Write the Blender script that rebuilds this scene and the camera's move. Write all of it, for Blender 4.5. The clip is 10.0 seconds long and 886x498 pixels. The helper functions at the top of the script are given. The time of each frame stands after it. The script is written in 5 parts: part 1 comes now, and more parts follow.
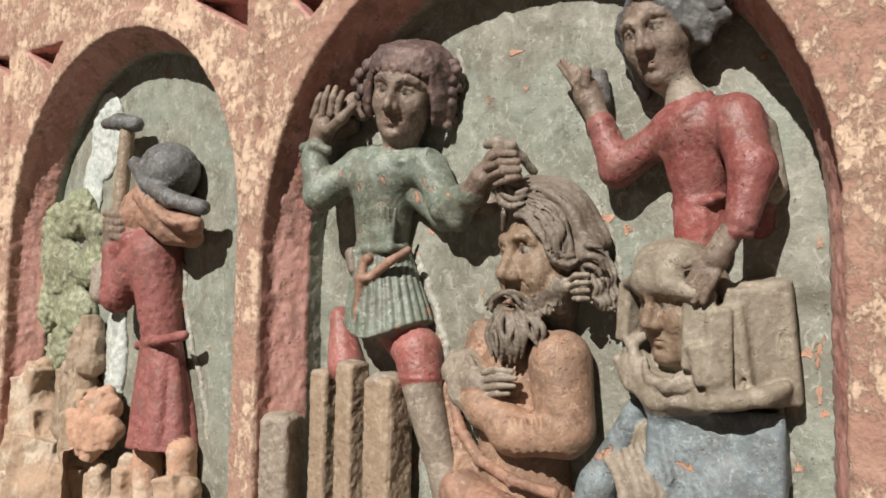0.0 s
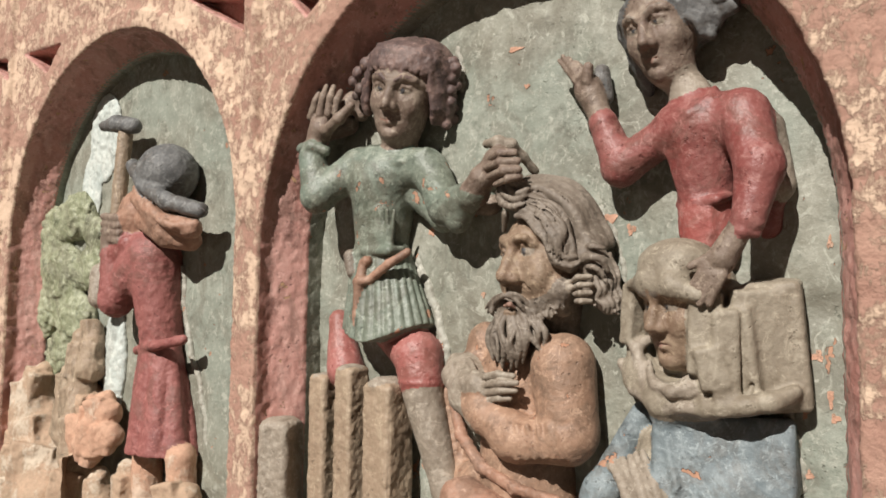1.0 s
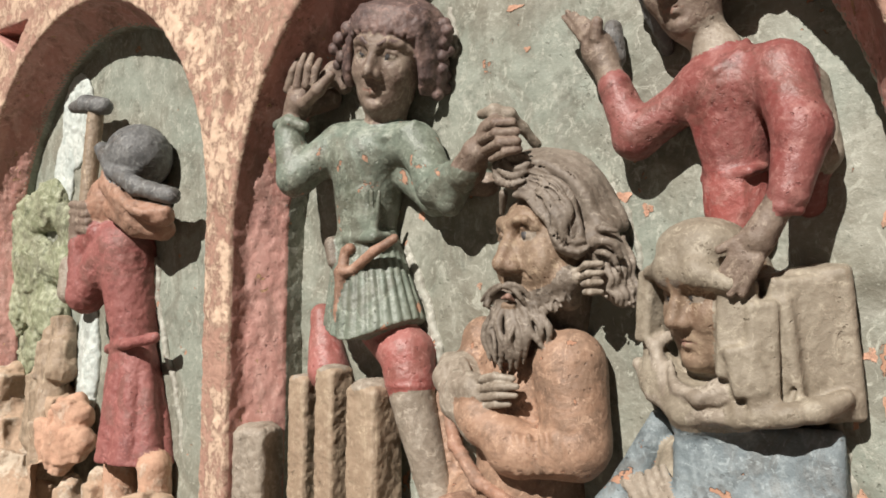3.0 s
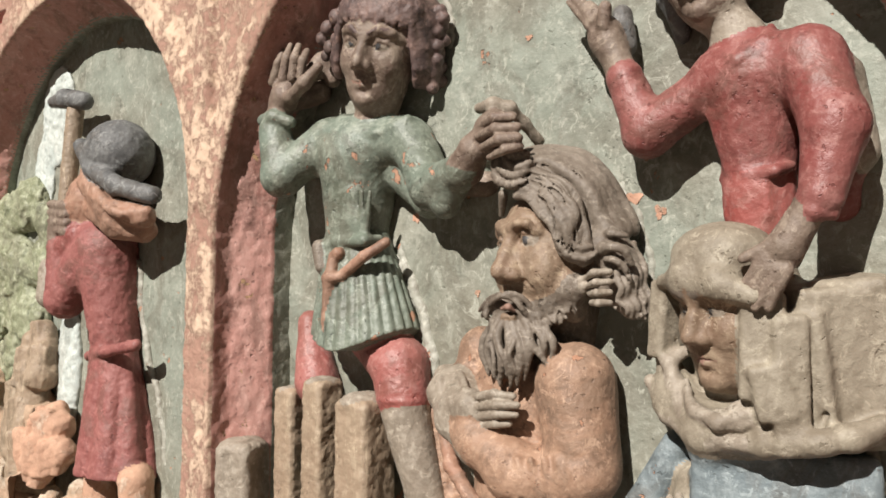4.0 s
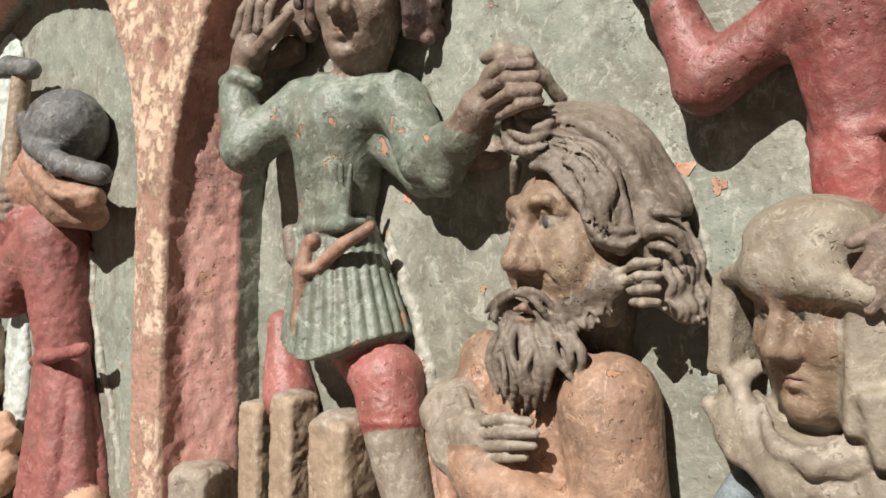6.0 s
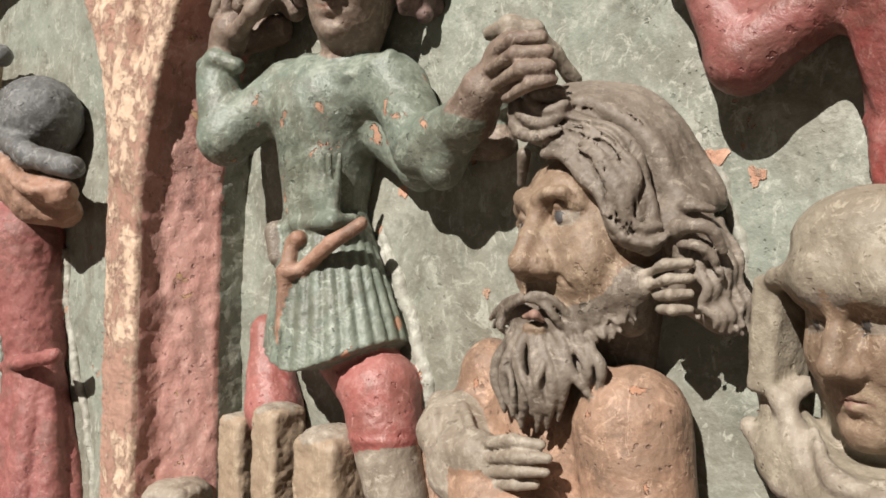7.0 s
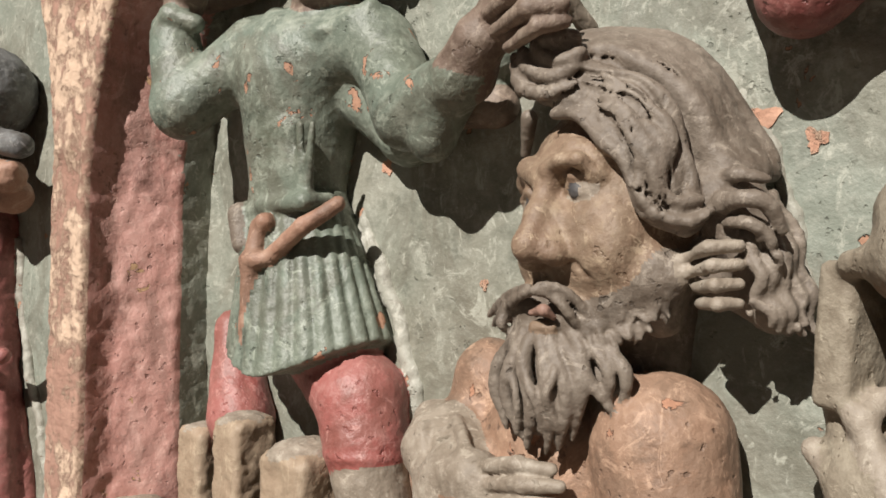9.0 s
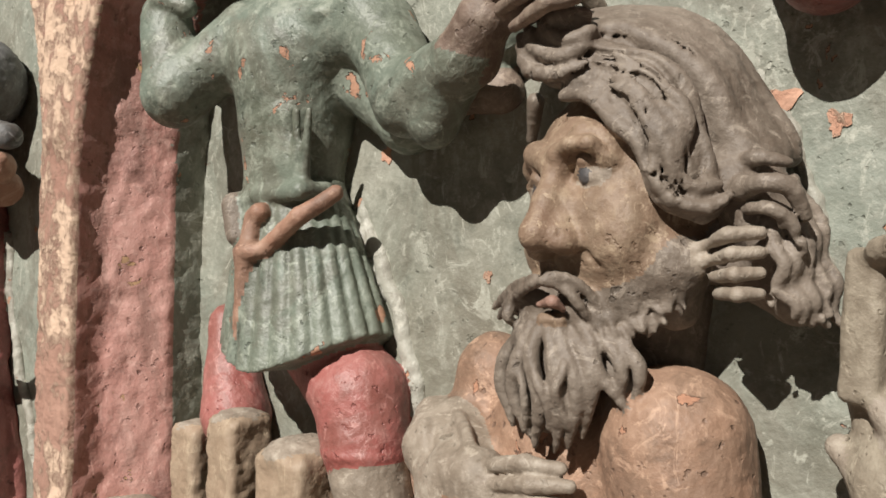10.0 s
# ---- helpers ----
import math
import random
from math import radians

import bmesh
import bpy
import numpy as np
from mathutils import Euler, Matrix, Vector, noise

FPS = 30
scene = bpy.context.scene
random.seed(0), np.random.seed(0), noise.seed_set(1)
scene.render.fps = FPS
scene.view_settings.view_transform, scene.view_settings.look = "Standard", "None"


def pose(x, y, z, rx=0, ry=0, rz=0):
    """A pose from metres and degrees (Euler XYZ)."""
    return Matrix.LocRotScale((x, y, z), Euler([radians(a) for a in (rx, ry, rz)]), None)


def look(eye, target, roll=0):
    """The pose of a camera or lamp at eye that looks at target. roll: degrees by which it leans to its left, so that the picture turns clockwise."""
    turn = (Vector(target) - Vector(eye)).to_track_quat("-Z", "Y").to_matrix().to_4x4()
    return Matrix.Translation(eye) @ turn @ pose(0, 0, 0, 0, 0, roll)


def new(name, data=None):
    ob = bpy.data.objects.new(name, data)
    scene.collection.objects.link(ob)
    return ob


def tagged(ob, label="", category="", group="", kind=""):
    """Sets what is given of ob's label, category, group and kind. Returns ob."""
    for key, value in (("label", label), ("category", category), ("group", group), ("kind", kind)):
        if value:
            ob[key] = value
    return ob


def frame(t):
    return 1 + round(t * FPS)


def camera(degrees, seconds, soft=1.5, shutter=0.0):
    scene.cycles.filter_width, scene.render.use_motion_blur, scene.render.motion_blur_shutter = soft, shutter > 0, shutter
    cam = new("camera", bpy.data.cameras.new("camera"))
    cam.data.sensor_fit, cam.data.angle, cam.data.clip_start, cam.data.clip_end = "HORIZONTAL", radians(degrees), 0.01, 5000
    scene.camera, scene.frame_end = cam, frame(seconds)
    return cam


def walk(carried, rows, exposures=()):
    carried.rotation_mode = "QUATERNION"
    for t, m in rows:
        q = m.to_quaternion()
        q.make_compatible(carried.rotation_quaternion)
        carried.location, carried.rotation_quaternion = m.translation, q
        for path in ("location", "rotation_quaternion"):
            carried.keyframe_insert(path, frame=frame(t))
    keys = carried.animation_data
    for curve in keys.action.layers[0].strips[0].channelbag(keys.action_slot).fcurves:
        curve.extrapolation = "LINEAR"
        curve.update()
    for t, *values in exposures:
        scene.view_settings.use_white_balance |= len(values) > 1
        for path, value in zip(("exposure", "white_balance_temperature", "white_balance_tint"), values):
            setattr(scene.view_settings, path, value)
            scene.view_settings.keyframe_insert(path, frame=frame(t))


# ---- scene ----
cam = camera(57.9, 10.0, soft=1.7)
PATH = [
    (0, (0.039, 0.172, 1.591), (-1.186, 1.745, 1.748), 0.9),
    (0.5, (0.031, 0.176, 1.592), (-1.201, 1.744, 1.752), 0.8),
    (1, (0.035, 0.188, 1.593), (-1.205, 1.749, 1.752), 0.6),
    (1.5, (0.034, 0.202, 1.593), (-1.211, 1.759, 1.752), 0.5),
    (2, (0.026, 0.217, 1.593), (-1.225, 1.77, 1.745), 0.4),
    (2.5, (0.011, 0.238, 1.591), (-1.244, 1.788, 1.739), 0.3),
    (4, (-0.027, 0.294, 1.603), (-1.287, 1.841, 1.734), 0.2),
    (4.5, (-0.039, 0.313, 1.605), (-1.3, 1.86, 1.734), 0.2),
    (5, (-0.055, 0.333, 1.605), (-1.317, 1.879, 1.734), 0.2),
    (5.5, (-0.076, 0.357, 1.604), (-1.336, 1.905, 1.728), 0.2),
    (7, (-0.124, 0.413, 1.608), (-1.377, 1.968, 1.722), 0.2),
    (7.5, (-0.137, 0.431, 1.609), (-1.389, 1.987, 1.719), 0.1),
    (8, (-0.145, 0.442, 1.608), (-1.395, 2.0, 1.713), 0.1),
    (8.5, (-0.158, 0.455, 1.603), (-1.404, 2.015, 1.705), 0.1),
    (9, (-0.161, 0.463, 1.607), (-1.406, 2.025, 1.707), 0.1),
    (9.5, (-0.168, 0.47, 1.605), (-1.41, 2.034, 1.698), 0.1),
    (10, (-0.171, 0.472, 1.605), (-1.41, 2.039, 1.697), -0.0),
]
walk(cam, [(t, look(eye, target, roll)) for t, eye, target, roll in PATH], [(0.0, -0.09), (2.5, 0.02), (5.5, 0.14), (7.0, 0.14), (8.0, 0.07), (10.0, -0.06)])

# ---- light ----
SUN = Vector((-0.10, 1.0, -0.80)).normalized()
world = bpy.data.worlds.new("sky")
scene.world = world
world.use_nodes = True
_bg = world.node_tree.nodes["Background"]
_sky = world.node_tree.nodes.new("ShaderNodeTexSky")
_sky.sky_type = "NISHITA"
_sky.sun_disc = False
_sky.sun_elevation = math.asin(-SUN.z)
_sky.sun_rotation = math.atan2(-SUN.x, -SUN.y)
world.node_tree.links.new(_sky.outputs[0], _bg.inputs[0])
_bg.inputs[1].default_value = 0.0035
sun = new("sun", bpy.data.lights.new("sun", "SUN"))
sun.data.energy = 6.3
sun.data.angle = radians(0.5)
sun.data.color = (1.0, 0.95, 0.89)
sun.matrix_world = look((0, 0, 0), SUN)


# ---- materials ----
class Nodes:
    def __init__(self, name):
        self.mat = bpy.data.materials.new(name)
        self.mat.use_nodes = True
        self.t = self.mat.node_tree
        self.bsdf = self.t.nodes["Principled BSDF"]
        self.co = self.t.nodes.new("ShaderNodeTexCoord").outputs["Object"]

    def put(self, socket, value):
        if isinstance(value, bpy.types.NodeSocket):
            self.t.links.new(value, socket)
        else:
            socket.default_value = value

    def noise(self, scale, detail=4.0, rough=0.6, stretch=None, warp=0.0):
        co = self.co
        if stretch:
            m = self.t.nodes.new("ShaderNodeMapping")
            self.put(m.inputs[0], co)
            m.inputs["Scale"].default_value = stretch
            co = m.outputs[0]
        n = self.t.nodes.new("ShaderNodeTexNoise")
        self.put(n.inputs["Vector"], co)
        n.inputs["Scale"].default_value = scale
        n.inputs["Detail"].default_value = detail
        n.inputs["Roughness"].default_value = rough
        n.inputs["Distortion"].default_value = warp
        return n.outputs[0]

    def ramp(self, value, lo, hi):
        r = self.t.nodes.new("ShaderNodeMapRange")
        self.put(r.inputs[0], value)
        r.inputs[1].default_value, r.inputs[2].default_value = lo, hi
        return r.outputs[0]

    def mix(self, fac, a, b, mode="MIX"):
        m = self.t.nodes.new("ShaderNodeMix")
        m.data_type, m.blend_type = "RGBA", mode
        self.put(m.inputs[0], fac)
        self.put(m.inputs[6], a if isinstance(a, bpy.types.NodeSocket) else (*a, 1))
        self.put(m.inputs[7], b if isinstance(b, bpy.types.NodeSocket) else (*b, 1))
        return m.outputs[2]

    def math(self, op, a, b):
        m = self.t.nodes.new("ShaderNodeMath")
        m.operation = op
        self.put(m.inputs[0], a)
        self.put(m.inputs[1], b)
        return m.outputs[0]

    def bump(self, height, distance, strength=1.0, normal=None):
        b = self.t.nodes.new("ShaderNodeBump")
        b.inputs["Strength"].default_value = strength
        b.inputs["Distance"].default_value = distance
        self.put(b.inputs["Height"], height)
        if normal:
            self.put(b.inputs["Normal"], normal)
        return b.outputs[0]


def paint(name, base, pale, dark, chip=(0.46, 0.255, 0.165), chips=0.70, rough=0.62, worn=0.62, grain=0.0005, streak=None, tint=(0.5, 0.5, 0.5), tinge=0.0, flakes=75.0):
    """Old paint on carved stone: mottled, dusty in places, chipped through to the warm stone."""
    n = Nodes(name)
    mottle = n.noise(26, 5, 0.65, streak)
    fine = n.noise(210, 4, 0.7)
    dust = n.ramp(n.noise(58, 6, 0.72, streak), worn - 0.06, worn + 0.10)
    grime = n.ramp(n.noise(41, 5, 0.7), 0.53, 0.72)
    col = n.mix(n.ramp(mottle, 0.35, 0.68), base, [0.5 * (a + b) for a, b in zip(base, pale)])
    col = n.mix(n.math("MULTIPLY", n.ramp(n.noise(9, 3, 0.5), 0.42, 0.62), tinge), col, tint)
    col = n.mix(n.math("MULTIPLY", grime, 0.9), col, dark)
    col = n.mix(n.math("MULTIPLY", dust, 0.9), col, pale)
    col = n.mix(n.math("MULTIPLY", n.ramp(fine, 0.50, 0.72), 0.55), col, pale)
    blotch = n.ramp(n.noise(19, 7, 0.72, streak, 0.9), 0.50, 0.575)
    col = n.mix(n.math("MULTIPLY", blotch, 0.42), col, [0.45 * a + 0.55 * b for a, b in zip(dark, (0.13, 0.095, 0.065))])
    scrape = n.ramp(n.noise(47, 8, 0.78, None, 1.6), 0.575, 0.62)
    col = n.mix(n.math("MULTIPLY", scrape, 0.6), col, [min(1, 1.12 * v) for v in pale])
    ridge = n.ramp(n.t.nodes.new("ShaderNodeNewGeometry").outputs["Pointiness"], 0.53, 0.60)
    col = n.mix(n.math("MULTIPLY", n.math("MULTIPLY", ridge, n.ramp(n.noise(70, 5, 0.7), 0.38, 0.58)), 0.55), col, pale)
    pits = n.math("MULTIPLY", n.ramp(n.noise(240, 2, 0.6), 0.63, 0.70), n.ramp(n.noise(30, 3, 0.6), 0.48, 0.60))
    col = n.mix(n.math("MULTIPLY", pits, 0.7), col, dark)
    col = n.mix(n.math("MULTIPLY", n.ramp(n.noise(110, 6, 0.75, streak, 1.2), 0.575, 0.64), 0.55), col, [min(1, 1.25 * v) for v in pale])
    flake = n.ramp(n.noise(flakes, 5, 0.62, None, 0.4), chips, chips + 0.012)
    rim = n.math("MULTIPLY", n.ramp(n.noise(flakes, 5, 0.62, None, 0.4), chips - 0.012, chips), n.ramp(n.noise(60, 3, 0.6), 0.46, 0.52))
    col = n.mix(n.math("MULTIPLY", rim, 0.75), col, [0.5 * v for v in dark])
    col = n.mix(flake, col, n.mix(n.ramp(fine, 0.3, 0.7), chip, [c * 0.66 for c in chip]))
    n.put(n.bsdf.inputs["Base Color"], col)
    n.put(n.bsdf.inputs["Roughness"], n.math("ADD", n.math("MULTIPLY", flake, 0.25), rough))
    h = n.math("SUBTRACT", n.math("ADD", n.math("MULTIPLY", fine, 0.8), n.math("MULTIPLY", n.noise(90, 4, 0.6), 1.1)), n.math("ADD", n.math("MULTIPLY", flake, 1.1), n.math("MULTIPLY", pits, 0.5)))
    n.put(n.bsdf.inputs["Normal"], n.bump(h, grain * 1.8, 0.9))
    return n.mat


def sandstone(name, a, b, c, scale=62.0, level=0.5, relief=0.003):
    """Weathered stone with a pale flaking wash left in patches."""
    n = Nodes(name)
    big = n.noise(14, 4, 0.6)
    patch = n.math("ADD", n.noise(scale, 8, 0.78, (1, 1, 0.75), 0.25), n.math("MULTIPLY", n.math("SUBTRACT", big, 0.5), 0.7))
    wash = n.ramp(patch, level - 0.03, level + 0.07)
    fine = n.noise(260, 5, 0.7)
    col = n.mix(n.ramp(n.noise(34, 5, 0.7), 0.35, 0.65), a, b)
    col = n.mix(n.math("MULTIPLY", n.ramp(fine, 0.42, 0.7), 0.55), col, [v * 0.72 for v in a])
    col = n.mix(n.math("MULTIPLY", wash, 0.74), col, n.mix(n.ramp(fine, 0.3, 0.75), c, [0.75 * u + 0.25 * v for u, v in zip(c, a)]))
    n.put(n.bsdf.inputs["Base Color"], col)
    n.put(n.bsdf.inputs["Roughness"], 0.86)
    h = n.math("ADD", n.math("MULTIPLY", fine, 0.45), n.math("ADD", n.math("MULTIPLY", wash, 0.25), n.noise(95, 4, 0.6)))
    n.put(n.bsdf.inputs["Normal"], n.bump(h, relief, 0.9))
    return n.mat


WALL_GREEN = paint("worn_grey_green_wall_paint", (0.196, 0.189, 0.146), (0.38, 0.38, 0.32), (0.125, 0.13, 0.10), chips=0.665, streak=(1, 1, 0.7), tint=(0.235, 0.275, 0.23), tinge=0.55, flakes=34.0)
GREEN = paint("worn_green_paint", (0.112, 0.120, 0.085), (0.30, 0.325, 0.265), (0.05, 0.06, 0.045), chips=0.645, rough=0.5, worn=0.58, tint=(0.17, 0.225, 0.19), tinge=0.5, flakes=55.0)
RED = paint("worn_red_paint", (0.205, 0.046, 0.040), (0.34, 0.16, 0.14), (0.105, 0.026, 0.022), chips=0.76, rough=0.50, worn=0.62, tint=(0.25, 0.10, 0.088), tinge=0.6)
SCARLET = paint("bright_red_paint", (0.285, 0.066, 0.056), (0.42, 0.21, 0.185), (0.19, 0.05, 0.042), chips=0.73, rough=0.50, worn=0.62, tint=(0.34, 0.14, 0.12), tinge=0.5)
MAROON = paint("dusty_maroon_paint", (0.225, 0.070, 0.062), (0.36, 0.15, 0.13), (0.14, 0.045, 0.04), chips=0.80, worn=0.64)
SKIN = paint("dirty_flesh_paint", (0.150, 0.100, 0.076), (0.33, 0.265, 0.205), (0.085, 0.055, 0.04), chips=0.76, worn=0.60)
OCHRE = paint("brown_ochre_flesh_paint", (0.180, 0.112, 0.073), (0.40, 0.31, 0.215), (0.14, 0.085, 0.05), chips=0.76, worn=0.62)
FLESH = paint("salmon_flesh_paint", (0.305, 0.178, 0.115), (0.45, 0.30, 0.21), (0.13, 0.08, 0.055), chips=0.66, worn=0.62, chip=(0.46, 0.24, 0.15), flakes=48.0, tint=(0.19, 0.12, 0.08), tinge=0.75)
HAIR_DARK = paint("dark_brown_hair_paint", (0.070, 0.046, 0.044), (0.24, 0.155, 0.13), (0.032, 0.022, 0.021), chips=0.66, worn=0.585, flakes=48.0, chip=(0.32, 0.20, 0.145))
HAIR_GREY = paint("grey_brown_hair_paint", (0.140, 0.109, 0.083), (0.31, 0.265, 0.215), (0.07, 0.055, 0.042), chips=0.78, worn=0.62)
HAIR_BLACK = paint("blackish_hair_paint", (0.085, 0.085, 0.085), (0.25, 0.25, 0.24), (0.04, 0.038, 0.036), chips=0.80, worn=0.64)
DUST = paint("dusty_grey_plaster", (0.235, 0.19, 0.145), (0.40, 0.35, 0.285), (0.16, 0.13, 0.095), chips=0.79, worn=0.58)
HOOD = paint("pale_grey_brown_cloth_paint", (0.215, 0.178, 0.132), (0.37, 0.325, 0.25), (0.16, 0.13, 0.09), chips=0.80, worn=0.60)
BLUE = paint("worn_slate_blue_paint", (0.118, 0.148, 0.160), (0.31, 0.35, 0.355), (0.075, 0.085, 0.085), chips=0.64, worn=0.60, flakes=42.0)
BELT = paint("brown_leather_paint", (0.30, 0.155, 0.10), (0.40, 0.26, 0.19), (0.14, 0.075, 0.05), chips=0.74)
WOOD = paint("brown_wood_paint", (0.285, 0.205, 0.14), (0.44, 0.35, 0.25), (0.13, 0.10, 0.065), chips=0.76, streak=(1, 1, 0.25))
EYE = paint("eye_white", (0.26, 0.21, 0.16), (0.36, 0.31, 0.25), (0.24, 0.20, 0.16), chips=0.9)
PUPIL = paint("dull_black_paint", (0.045, 0.045, 0.05), (0.10, 0.10, 0.10), (0.02, 0.02, 0.02), chips=0.9)
LIP = paint("faded_lip_paint", (0.225, 0.125, 0.09), (0.33, 0.21, 0.165), (0.18, 0.09, 0.07), chips=0.85)
PLASTER = paint("pale_plaster", (0.29, 0.285, 0.235), (0.46, 0.45, 0.39), (0.24, 0.22, 0.18), chips=0.66)
REVEAL = paint("dusty_rose_paint", (0.43, 0.20, 0.165), (0.54, 0.33, 0.28), (0.15, 0.07, 0.055), chips=0.66, chip=(0.50, 0.31, 0.17), worn=0.60, streak=(1, 1, 0.4))
BARE = sandstone("bare_orange_stone", (0.50, 0.27, 0.18), (0.56, 0.34, 0.24), (0.60, 0.46, 0.34), 120, 0.56, 0.002)
FRONT = sandstone("flaking_sandstone", (0.35, 0.195, 0.145), (0.45, 0.275, 0.205), (0.76, 0.58, 0.42), 92, 0.490, 0.0026)
ROCK = sandstone("painted_rock", (0.40, 0.29, 0.20), (0.47, 0.32, 0.22), (0.62, 0.54, 0.43), 30, 0.53, 0.002)
PINKROCK = sandstone("pink_rock", (0.50, 0.29, 0.195), (0.57, 0.36, 0.25), (0.66, 0.54, 0.42), 40, 0.56, 0.002)
BUSH = paint("foliage_paint", (0.17, 0.185, 0.10), (0.42, 0.43, 0.31), (0.035, 0.045, 0.025), chips=0.80, worn=0.56)
STREAM = paint("pale_blue_white_paint", (0.44, 0.49, 0.46), (0.60, 0.62, 0.57), (0.27, 0.31, 0.29), chips=0.70, worn=0.56, streak=(1, 1, 0.4))
PLAIN = sandstone("plain_wall_stone", (0.33, 0.18, 0.12), (0.40, 0.23, 0.16), (0.52, 0.36, 0.24), 20, 0.55)
EARTH = sandstone("earth_and_paving", (0.09, 0.072, 0.055), (0.115, 0.09, 0.066), (0.16, 0.13, 0.10), 3, 0.5)


# ---- carving ----
def lumps(p, scale, seed=0):
    """Smooth value noise, -1 to 1, at the places p (n, 3)."""
    q = p * scale + seed * 17.3
    i = np.floor(q).astype(np.int64)
    f = q - i
    f = f * f * (3 - 2 * f)
    out = np.zeros(len(p))
    for a in (0, 1):
        for b in (0, 1):
            for c in (0, 1):
                n = (i[:, 0] + a) * 374761393 + (i[:, 1] + b) * 668265263 + (i[:, 2] + c) * 2147483647 + seed * 974711
                n = (n ^ (n >> 13)) * 1274126177
                v = ((n ^ (n >> 16)) & 65535) / 32767.5 - 1
                w = (f[:, 0] if a else 1 - f[:, 0]) * (f[:, 1] if b else 1 - f[:, 1]) * (f[:, 2] if c else 1 - f[:, 2])
                out += v * w
    return out


def between(a, b, u):
    return tuple(p + (q - p) * u for p, q in zip(a, b))


class Carving:
    """A block in which solids are joined softly or cut away, and whose surface becomes one mesh."""

    def __init__(self, lo, hi, step):
        self.lo, self.h = np.array(lo, float), step
        self.n = np.ceil((np.array(hi) - self.lo) / step).astype(int) + 1
        self.d = np.full(self.n, 0.05, np.float32)
        self.m = np.zeros(self.n, np.int8)
        self.mats = []

    def block(self, lo, hi):
        a = np.clip(np.floor((np.array(lo) - self.lo) / self.h).astype(int), 0, self.n)
        b = np.clip(np.ceil((np.array(hi) - self.lo) / self.h).astype(int) + 1, 0, self.n)
        s = tuple(slice(u, v) for u, v in zip(a, b))
        g = [(self.lo[k] + self.h * np.arange(a[k], b[k])).astype(np.float32) for k in range(3)]
        return s, g[0][:, None, None], g[1][None, :, None], g[2][None, None, :]

    def join(self, s, p, mat, k, cut=False):
        d = self.d[s]
        if not d.size:
            return
        p = np.broadcast_to(p, d.shape)
        if mat is not None and mat not in self.mats:
            self.mats.append(mat)
        if cut:
            h = np.maximum(k - np.abs(d + p), 0) / k
            if mat is not None:
                self.m[s] = np.where(-p > d, self.mats.index(mat), self.m[s])
            self.d[s] = np.maximum(d, -p) + h * h * k * 0.25
            return
        h = np.maximum(k - np.abs(d - p), 0) / k
        self.m[s] = np.where(p < d, self.mats.index(mat), self.m[s])
        self.d[s] = np.minimum(d, p) - h * h * k * 0.25

    def cap(self, a, b, mat, k=0.006, cut=False):
        """A rod from a to b with its own radius at each end."""
        a, b = np.array(a, float), np.array(b, float)
        r = max(a[3], b[3]) + k + 3 * self.h
        s, x, y, z = self.block(np.minimum(a, b)[:3] - r, np.maximum(a, b)[:3] + r)
        v = b[:3] - a[:3]
        t = np.clip(((x - a[0]) * v[0] + (y - a[1]) * v[1] + (z - a[2]) * v[2]) / max(v @ v, 1e-12), 0, 1)
        p = np.sqrt((x - a[0] - t * v[0]) ** 2 + (y - a[1] - t * v[1]) ** 2 + (z - a[2] - t * v[2]) ** 2) - (a[3] + t * (b[3] - a[3]))
        self.join(s, p, mat, k, cut)

    def chain(self, points, mat, k=0.006, cut=False):
        for a, b in zip(points, points[1:]):
            self.cap(a, b, mat, k, cut)

    def strand(self, points, mat, k=0.002, wave=0.0, turns=2.0, phase=0.0, steps=9, cut=False):
        """A wavy lock of hair or fold of cloth along a smooth curve through the points."""
        P = np.array(points, float)
        t = np.linspace(0, len(P) - 1, steps)
        out = []
        for u in t:
            i = min(int(u), len(P) - 2)
            f = u - i
            p0, p1, p2, p3 = P[max(i - 1, 0)], P[i], P[i + 1], P[min(i + 2, len(P) - 1)]
            q = 0.5 * (2 * p1 + (p2 - p0) * f + (2 * p0 - 5 * p1 + 4 * p2 - p3) * f * f + (3 * p1 - p0 - 3 * p2 + p3) * f ** 3)
            d = p2 - p1
            side = np.array([-d[2], 0, d[0]])
            q[:3] += side / (np.linalg.norm(side) + 1e-9) * wave * math.sin(6.283 * turns * u / (len(P) - 1) + phase)
            q[3] = max(q[3], 0.0006)
            out.append(q)
        self.chain(out, mat, k, cut)

    def locks(self, first, last, count, mat, k=0.002, wave=0.001, turns=2.0, jitter=0.0008, steps=9):
        """Locks of hair side by side between a first and a last one."""
        A, B = np.array(first, float), np.array(last, float)
        for i in range(count):
            u = i / max(count - 1, 1)
            P = A * (1 - u) + B * u
            P[:, :3] += np.random.uniform(-jitter, jitter, (len(P), 3))
            P[:, 3] *= np.random.uniform(0.8, 1.2)
            self.strand(P, mat, k, wave, turns, np.random.uniform(0, 1.5) + 0.5 * i, steps)

    def waves(self, first, last, count, mat, k=0.001, wave=0.001, turns=2.0, drift=0.25, steps=24, fade=0.25, cut=False):
        """Ridges of combed hair side by side, whose waves run together."""
        A, B = np.array(first, float), np.array(last, float)
        for i in range(count):
            u = i / max(count - 1, 1)
            Q = A * (1 - u) + B * u
            Q[:, :3] += np.random.uniform(-0.0004, 0.0004, (len(Q), 3))
            Q[:, 3] *= np.random.uniform(1 - fade, 1 + fade)
            self.strand(Q, mat, k, wave, turns, drift * i, steps, cut)

